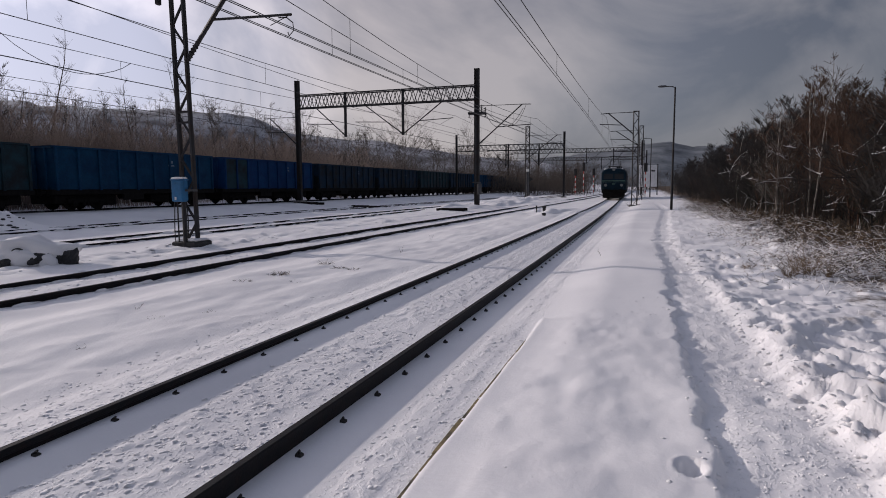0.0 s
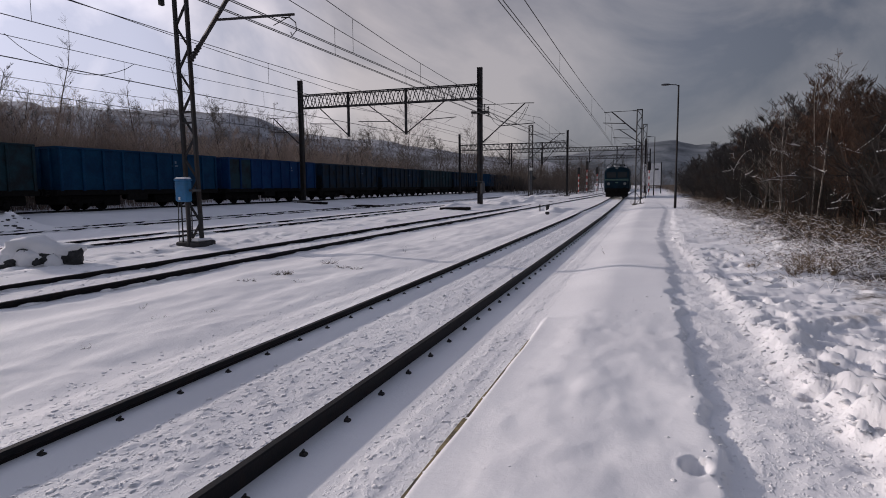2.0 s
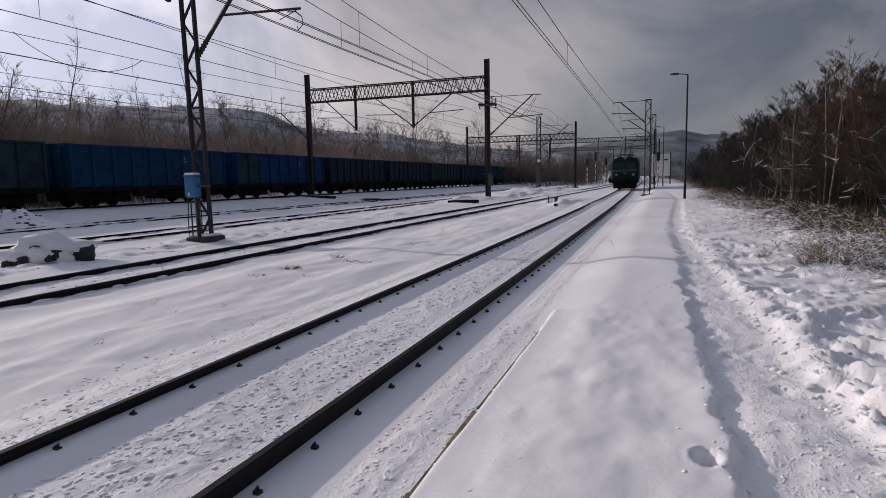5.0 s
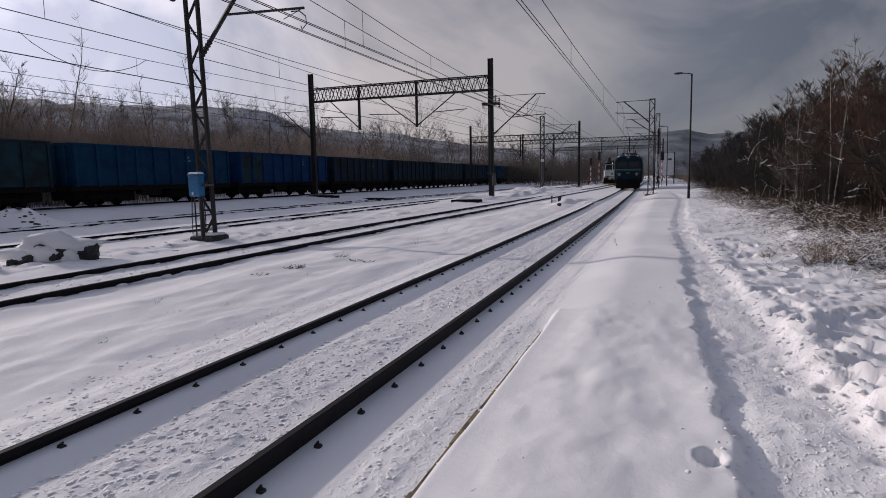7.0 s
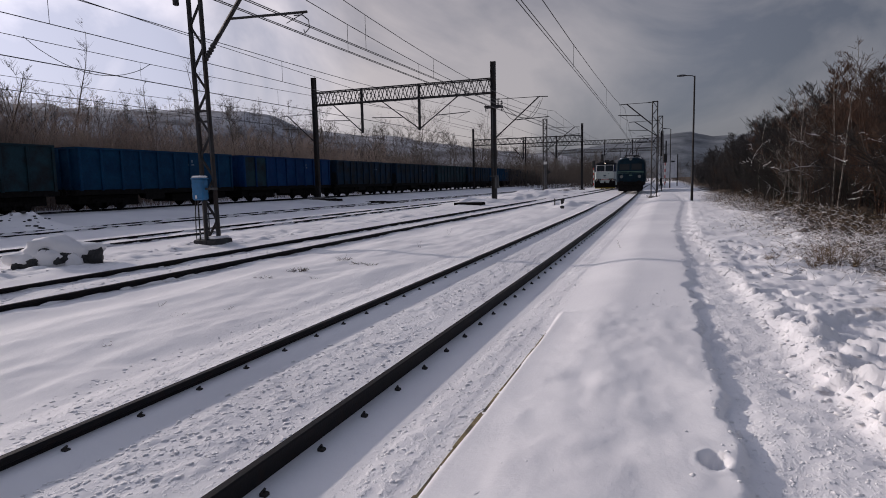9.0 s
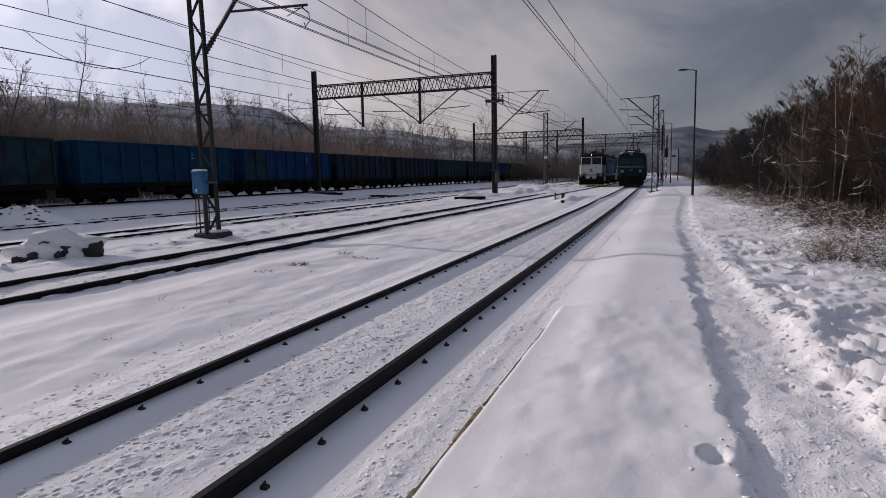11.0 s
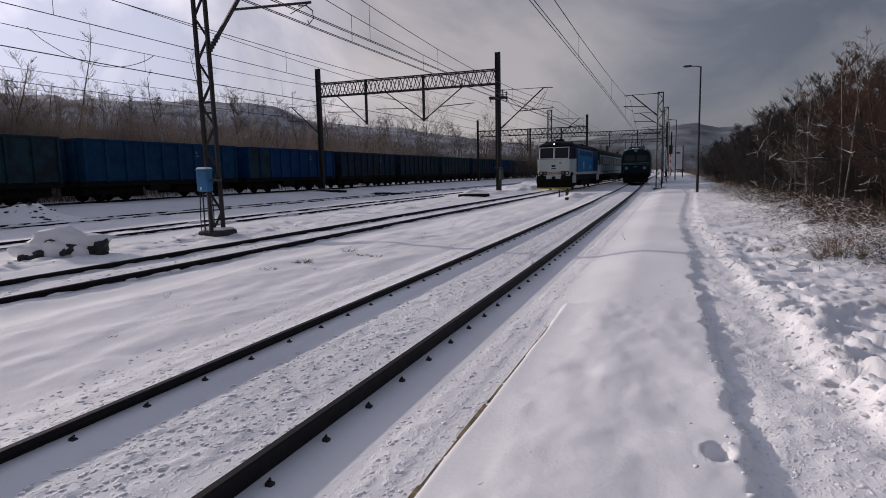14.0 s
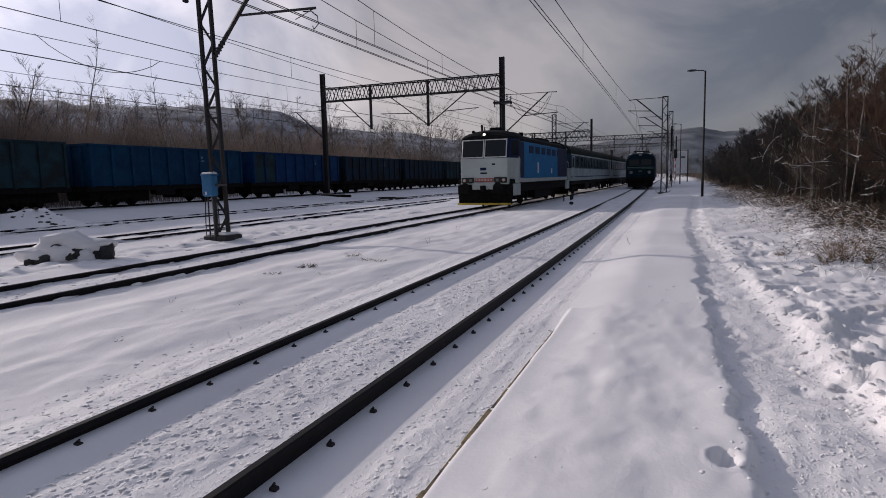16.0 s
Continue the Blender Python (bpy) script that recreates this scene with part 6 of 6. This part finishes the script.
wood("pale_saplings", "thin pale saplings with snow on their twigs", T_ALL, pale, BIRCH, "saplings")
NEEDLES = material("dark_green_needles", (0.020, 0.030, 0.018), 0.85, 0, 2, 0.5, 0)
green = []
for x, y, h in ((6.4, 21.5, 0.5), (6.0, 24.0, 0.62), (5.3, 29.0, 0.6), (5.2, 34.0, 0.66), (5.6, 36.5, 0.6), (7.0, 18.5, 0.6), (5.0, 41.0, 0.6)):
    for _ in range(3):
        xx, yy = x + rng.gauss(0, 0.5), y + rng.gauss(0, 0.9)
        green.append((rng.randrange(3), xx, yy, gz(xx, yy), h * rng.uniform(0.7, 1.1), rng.uniform(0, 6.28), 1.0))
wood("evergreen_scrub", "dark green evergreen scrub among the bare stems", T_ALL, green, NEEDLES, "scrub")
wood("right_brush", "dense leafless red-brown brushwood beside the path", T_ALL, places_a, BARK_RED, "brushwood")
wood("right_wood", "leafless dark wood along the platform", T_ALL, places_b, TWIG_DARK, "trees")
wood("far_right_wood", "leafless grey wood farther along the platform", T_ALL, places_c, TWIG_GREY, "trees")


def laden_branches():
    """Crooked boughs at the wood's edge with snow along them."""
    r = random.Random(31)
    s = Shape()
    for k in range(64):
        y = 12.5 + 28 * r.random() ** 1.3
        x = right_edge(y) + 0.1 + 1.3 * r.random()
        z = gz(x, y) + 0.3 + 2.6 * r.random() ** 1.5
        a = r.uniform(0, 6.28)
        pts = branch(s, (x, y, z), (math.cos(a), math.sin(a), r.uniform(-0.3, 0.9)), r.uniform(0.4, 1.5), r.uniform(0.008, 0.017), 4, r, 0.0, 0.22)
        for q in range(3):
            b = a + r.gauss(0, 0.9)
            branch(s, pts[1 + q], (math.cos(b), math.sin(b), r.uniform(-0.2, 0.8)), r.uniform(0.15, 0.5), 0.008, 2, r, 0.0, 0.25)
    tagged(new("snowy_boughs", s.mesh("snowy_boughs", SNOW_CAP)), "thin boughs laden with snow at the wood's edge", "boughs", kind="stuff")


laden_branches()
for k, (x, y, h) in enumerate(((5.9, 17.5, 6.3), (5.2, 23.0, 5.6), (5.4, 24.5, 5.0), (4.9, 27.5, 5.8), (5.0, 30.0, 5.2), (5.1, 34.0, 5.5), (6.6, 20.5, 7.0), (6.3, 31.0, 7.4), (4.8, 38.0, 5.6), (6.4, 27.0, 6.6))):
    h = min(h, 0.93 * canopy(x, y))
    tr, cr = bare_tree(200 + k, h, 1.4, 16, 4, 0.25, 0.8, 0.032, 1, 0.006, 4)
    tree_thing("birch_tree", "slender leafless birch with pale bark at the wood's edge", tr, cr, pose(x, y, gz(x, y)), BIRCH, BARK_RED, "birches along the path")
for k, (x, y, h) in enumerate(((5.5, 15.8, 5.2), (5.6, 19.2, 4.6))):
    h = min(h, 0.72 * canopy(x, y))
    tr, cr = bare_tree(230 + k, h, 2.0, 16, 6, 0.08, 0.5, 0.05, 2, 0.007, 5)
    tree_thing("thorn_tree", "dark forked leafless tree at the wood's edge", tr, cr, pose(x, y, gz(x, y)), BARK, TWIG_DARK, "dark trees along the path")

places_l, places_m = [], []
for k in range(285):
    y = 22 + 140 * rng.random() ** 1.6
    x = -37.5 - (5 + 0.20 * y) * rng.random() ** 1.1
    (places_l if rng.random() < 0.9 and y < 95 else places_m).append((rng.randrange(4), x, y, gz(x, y) - 0.2, rng.uniform(0.85, 1.3), rng.uniform(0, 6.28), rng.uniform(0.85, 1.05)))
for k in range(70):
    y = 26 + 170 * rng.random() ** 1.2
    x = -40 - 0.25 * y * rng.random() - 5 * rng.random()
    places_m.append((4 + rng.randrange(3), x, y, gz(x, y) - 0.3, rng.uniform(0.9, 1.35), rng.uniform(0, 6.28), 1.0))
for k in range(90):
    y = 120 + 100 * rng.random()
    x = -12 - 0.17 * y * rng.random() - 6 * rng.random()
    places_m.append((rng.choice((0, 1, 2, 3, 0, 1, 2, 5)), x, y, -0.4, rng.uniform(1.2, 1.7), rng.uniform(0, 6.28), 0.9))
for k in range(60):
    y = 85 + 140 * rng.random()
    x = 3.5 + 0.02 * y + 22 * rng.random() ** 1.4
    places_m.append((rng.randrange(7), x, y, gz(x, y) - 0.3, rng.uniform(0.6, 1.0), rng.uniform(0, 6.28), 0.9))
for k in range(50):
    y = 215 + 110 * rng.random()
    x = -45 + 50 * rng.random()
    places_m.append((rng.randrange(7), x, y, -0.5, rng.uniform(1.2, 1.9), rng.uniform(0, 6.28), 0.9))
for k in range(230):
    y = 24 + 70 * rng.random() ** 1.2
    x = -40 - (4 + 0.16 * y) * rng.random()
    places_l.append((4 + rng.randrange(3) if k % 2 else rng.randrange(4), x, y, gz(x, y) - 0.2, rng.uniform(0.65, 1.05), rng.uniform(0, 6.28), 1.0))
for k in range(430):
    a = radians(rng.uniform(-66, -12))
    d = rng.uniform(250, 356)
    ridge = float(np.interp(math.degrees(a), [-80, -55, -46, -40, -36, -33, -30, -24, -19, -14], [6.6, 6.6, 6.5, 6.6, 6.3, 5.0, 4.6, 4.2, 3.4, 2.2]))
    z = 1.7 + d * math.tan(radians(ridge)) * math.sin(min(1, (d - 230) / 130) * math.pi / 2) ** 0.9 - 2.0
    places_m.append((7 + rng.randrange(4), d * math.sin(a), d * math.cos(a), z, rng.uniform(0.8, 1.6), rng.uniform(0, 6.28), 0.9))
wood("hillside_brush", "leafless grey-brown brush behind the freight train", T_FAR, places_l, BARK_GREY, "brushwood")
wood("hillside_wood", "leafless brown trees behind the freight train", T_FAR, places_m, BARK, "trees")
for k, (px, dist, h, sp) in enumerate(((-1.24, 46, 15.0, 2.6), (-0.874, 55, 14.0, 3.2), (-0.41, 92, 13.6, 7.0), (-0.66, 70, 12.0, 2.6), (-0.715, 66, 11.5, 2.2), (-1.345, 44, 8.6, 2.5), (-0.30, 120, 13.5, 6.0), (-0.60, 84, 12.0, 4.5), (-1.0, 52, 10.8, 2.4))):
    x, y = px * dist, float(dist)
    tr, cr = bare_tree(260 + k, h, sp * 1.15, 12 if sp < 4 else 20, 4, 0.30 if sp < 4 else 0.18, 1.05, 0.10 + 0.02 * (sp > 4), 1, 0.009, 4 if sp < 4 else 6)
    tree_thing("bare_tree", "tall leafless tree standing above the brush", tr, cr, pose(x, y, gz(x, y) - 0.2), BARK, BARK, "tall trees behind the train")


def weed(seed, h, n, spread, mat, x, y, label, name="dry_weed", category="weed", group="weeds in the snow", stem=0.004):
    r = random.Random(seed)
    s = Shape()
    for k in range(n):
        a = r.uniform(0, 6.28)
        p = (min(spread, 0.22) * 0.12 * r.gauss(0, 1), min(spread, 0.22) * 0.12 * r.gauss(0, 1), -0.03)
        pts = branch(s, p, (math.cos(a) * spread, math.sin(a) * spread, h), h * r.uniform(0.6, 1.1), stem, 3, r, 0.03, 0.12)
        if r.random() < 0.6:
            branch(s, pts[2], (math.cos(a + 1), math.sin(a + 1), 0.8), h * 0.3, 0.003, 2, r)
    return solid(name, s, mat, label, category, pose(x, y, gz(x, y)), group)


for k, (x, y, h, n) in enumerate(((-6.38, 9.53, 0.08, 9), (-5.85, 10.82, 0.06, 8), (-5.5, 10.75, 0.06, 7), (-6.53, 8.66, 0.06, 4), (-6.49, 6.34, 0.16, 3), (-5.92, 6.06, 0.05, 3), (-5.45, 6.58, 0.05, 3), (-5.57, 4.76, 0.05, 2), (-5.88, 14.16, 0.25, 3), (-6.34, 17.64, 0.28, 2), (-0.97, 14.39, 0.28, 2), (-5.76, 9.02, 0.05, 4), (-6.4, 11.21, 0.08, 5))):
    weed(300 + k, h if h > 0.12 else h * 2.8, n if h > 0.12 else n * 6, 0.10 if h > 0.12 else 0.55, DEAD_WEED, x, y, "thin dark dead weed stalks poking through the snow", stem=0.004 if h > 0.12 else 0.007)
for k, (x, y, h) in enumerate(((-1.45, 52.7, 0.55), (-0.75, 52.6, 0.40))):
    weed(350 + k, h, 36, 0.45, DEAD_WEED, x, y, "bushy dead weed round the foot of a mast")
for k, (x, y, h) in enumerate(((2.50, 11.2, 0.52), (2.65, 11.5, 0.46), (2.38, 11.4, 0.42), (2.22, 11.1, 0.30), (2.78, 11.1, 0.40), (1.75, 12.3, 0.2))):
    weed(330 + k, h, 34, 0.22, WEED, x, y, "tuft of straw-coloured dry grass in the snow", "grass_tuft", "grass tuft", "tufts beside the path")


def brush_strip():
    """Low dead stalks under snow along the foot of the wood."""
    r = random.Random(9)
    dry, frost, dark = Shape(), Shape(), Shape()
    for k in range(3600):
        y = 8.5 + 45 * r.random() ** 1.7
        x = right_edge(y) - 2.6 * r.random() ** 1.5 * min(1, 9 / y + 0.35) + 1.0 * r.random() - 0.1
        z = gz(x, y)
        a = r.uniform(0, 6.28)
        h = r.uniform(0.15, 0.5)
        q = r.random()
        s = dry if q < 0.45 else (dark if q < 0.85 else frost)
        branch(s, (x, y, z - 0.05), (math.cos(a), math.sin(a), r.uniform(0.3, 1.4)), h, 0.005 if s is dry else 0.007, 2, r, 0.12)
    # matted clumps of bramble bowed down under the snow
    for k in range(300):
        cy = 10.8 + 34 * r.random() ** 1.5
        near = float(np.interp(cy, [10, 11.5, 16, 27, 45], [2.7, 2.1, 1.9, 2.0, 2.2]))
        deep = r.random() ** 0.65
        cx = near + (right_edge(cy) + 0.6 - near) * deep
        size = r.uniform(0.25, 0.6)
        base = gz(cx, cy)
        for q in range(60):
            x, y = cx + r.gauss(0, size), cy + r.gauss(0, size)
            a = r.uniform(0, 6.28)
            u = r.random()
            s = frost if u < 0.40 - 0.32 * deep else (dark if u < 0.68 else dry)
            lift = size * 0.6 * r.random()
            branch(s, (x, y, base + lift - 0.06), (math.cos(a), math.sin(a), r.uniform(-0.2, 1.1)), r.uniform(0.06, 0.22), r.uniform(0.004, 0.009) if s is frost else r.uniform(0.003, 0.007), 2, r, 0.25, 0.45)
    # a low hump of bramble where the bank comes nearest to the path
    for k in range(150):
        cx, cy = 3.5 + r.gauss(0, 0.75), 12.2 + r.gauss(0, 1.6)
        lift = 0.38 * math.exp(-((cx - 3.6) / 0.8) ** 2 - ((cy - 12.4) / 1.4) ** 2)
        base = gz(cx, cy)
        for q in range(34):
            x, y, a, u = cx + r.gauss(0, 0.28), cy + r.gauss(0, 0.28), r.uniform(0, 6.28), r.random()
            s = frost if u < 0.36 else (dark if u < 0.66 else dry)
            branch(s, (x, y, base + lift * r.random() - 0.05), (math.cos(a), math.sin(a), r.uniform(-0.1, 1.0)), r.uniform(0.08, 0.26), r.uniform(0.005, 0.010) if s is frost else r.uniform(0.003, 0.006), 2, r, 0.25, 0.45)
    for s, m, lab in ((dry, WEED, "dead straw-coloured stalks along the foot of the wood"), (dark, TWIG_DARK, "dark dead bramble stems along the foot of the wood"), (frost, SNOW_CAP, "snow-laden low twigs along the foot of the wood")):
        tagged(new("bank_stalks", s.mesh("bank_stalks", m)), lab, "undergrowth", kind="stuff")


brush_strip()


def hill(name, label, az0, az1, dist, profile, mat, depth):
    """A far wooded ridge: heights along the horizon from a list of angles."""
    s = Shape()
    nz = Noise2(77)
    n, m = 120, 8
    rings = []
    for j in range(m):
        t = j / (m - 1)
        ring = []
        for i in range(n):
            a = az0 + (az1 - az0) * i / (n - 1)
            el = np.interp(a, [p[0] for p in profile], [p[1] for p in profile])
            d = dist + depth * t
            top = d * math.tan(radians(float(el)))
            h = top * math.sin(t * math.pi / 2) ** 0.9 * (1 + 0.05 * t * float(nz.fbm(np.array([a * 0.9]), np.array([t * 3]), 4)[0]))
            ring.append((d * math.sin(radians(a)), d * math.cos(radians(a)), 1.7 + h - 3 * (1 - t)))
        rings.append(ring)
    s.loft(rings, caps=False, closed=False)
    ob = new(name, s.mesh(name, mat, True))
    return tagged(ob, label, "hill", kind="structure")


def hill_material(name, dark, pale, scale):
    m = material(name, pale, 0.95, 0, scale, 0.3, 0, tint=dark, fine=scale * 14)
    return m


# The blue-grey pallor of distance haze is put straight into this wood colour.
HAZE_HILL = hill_material("haze_tinted_hill", (0.055, 0.068, 0.084), (0.165, 0.185, 0.21), 0.012)
# Pale patches are snow; the bluish cast is haze put into the colour.
NEAR_HILL = hill_material("snowy_haze_tinted_hill", (0.11, 0.105, 0.11), (0.42, 0.43, 0.46), 0.045)
hill("backdrop_hill_far", "far wooded hills with blue-grey haze in their colour", -40, 30, 1500, [(-40, 1.5), (-12, 2.4), (-6, 2.9), (-2, 3.4), (0, 3.75), (1.5, 3.85), (3.4, 3.3), (5.2, 3.45), (9, 3.9), (30, 4.0)], HAZE_HILL, 500)
hill("backdrop_hill_near", "snow-dusted wooded hillside behind the yard, tinted with haze", -80, -5, 230, [(-80, 6.6), (-55, 6.6), (-46, 6.5), (-40, 6.6), (-36, 6.3), (-33, 5.0), (-30, 4.6), (-24, 4.2), (-19, 3.4), (-14, 2.7), (-9, 2.2), (-5, 1.2)], NEAR_HILL, 130)

motions()
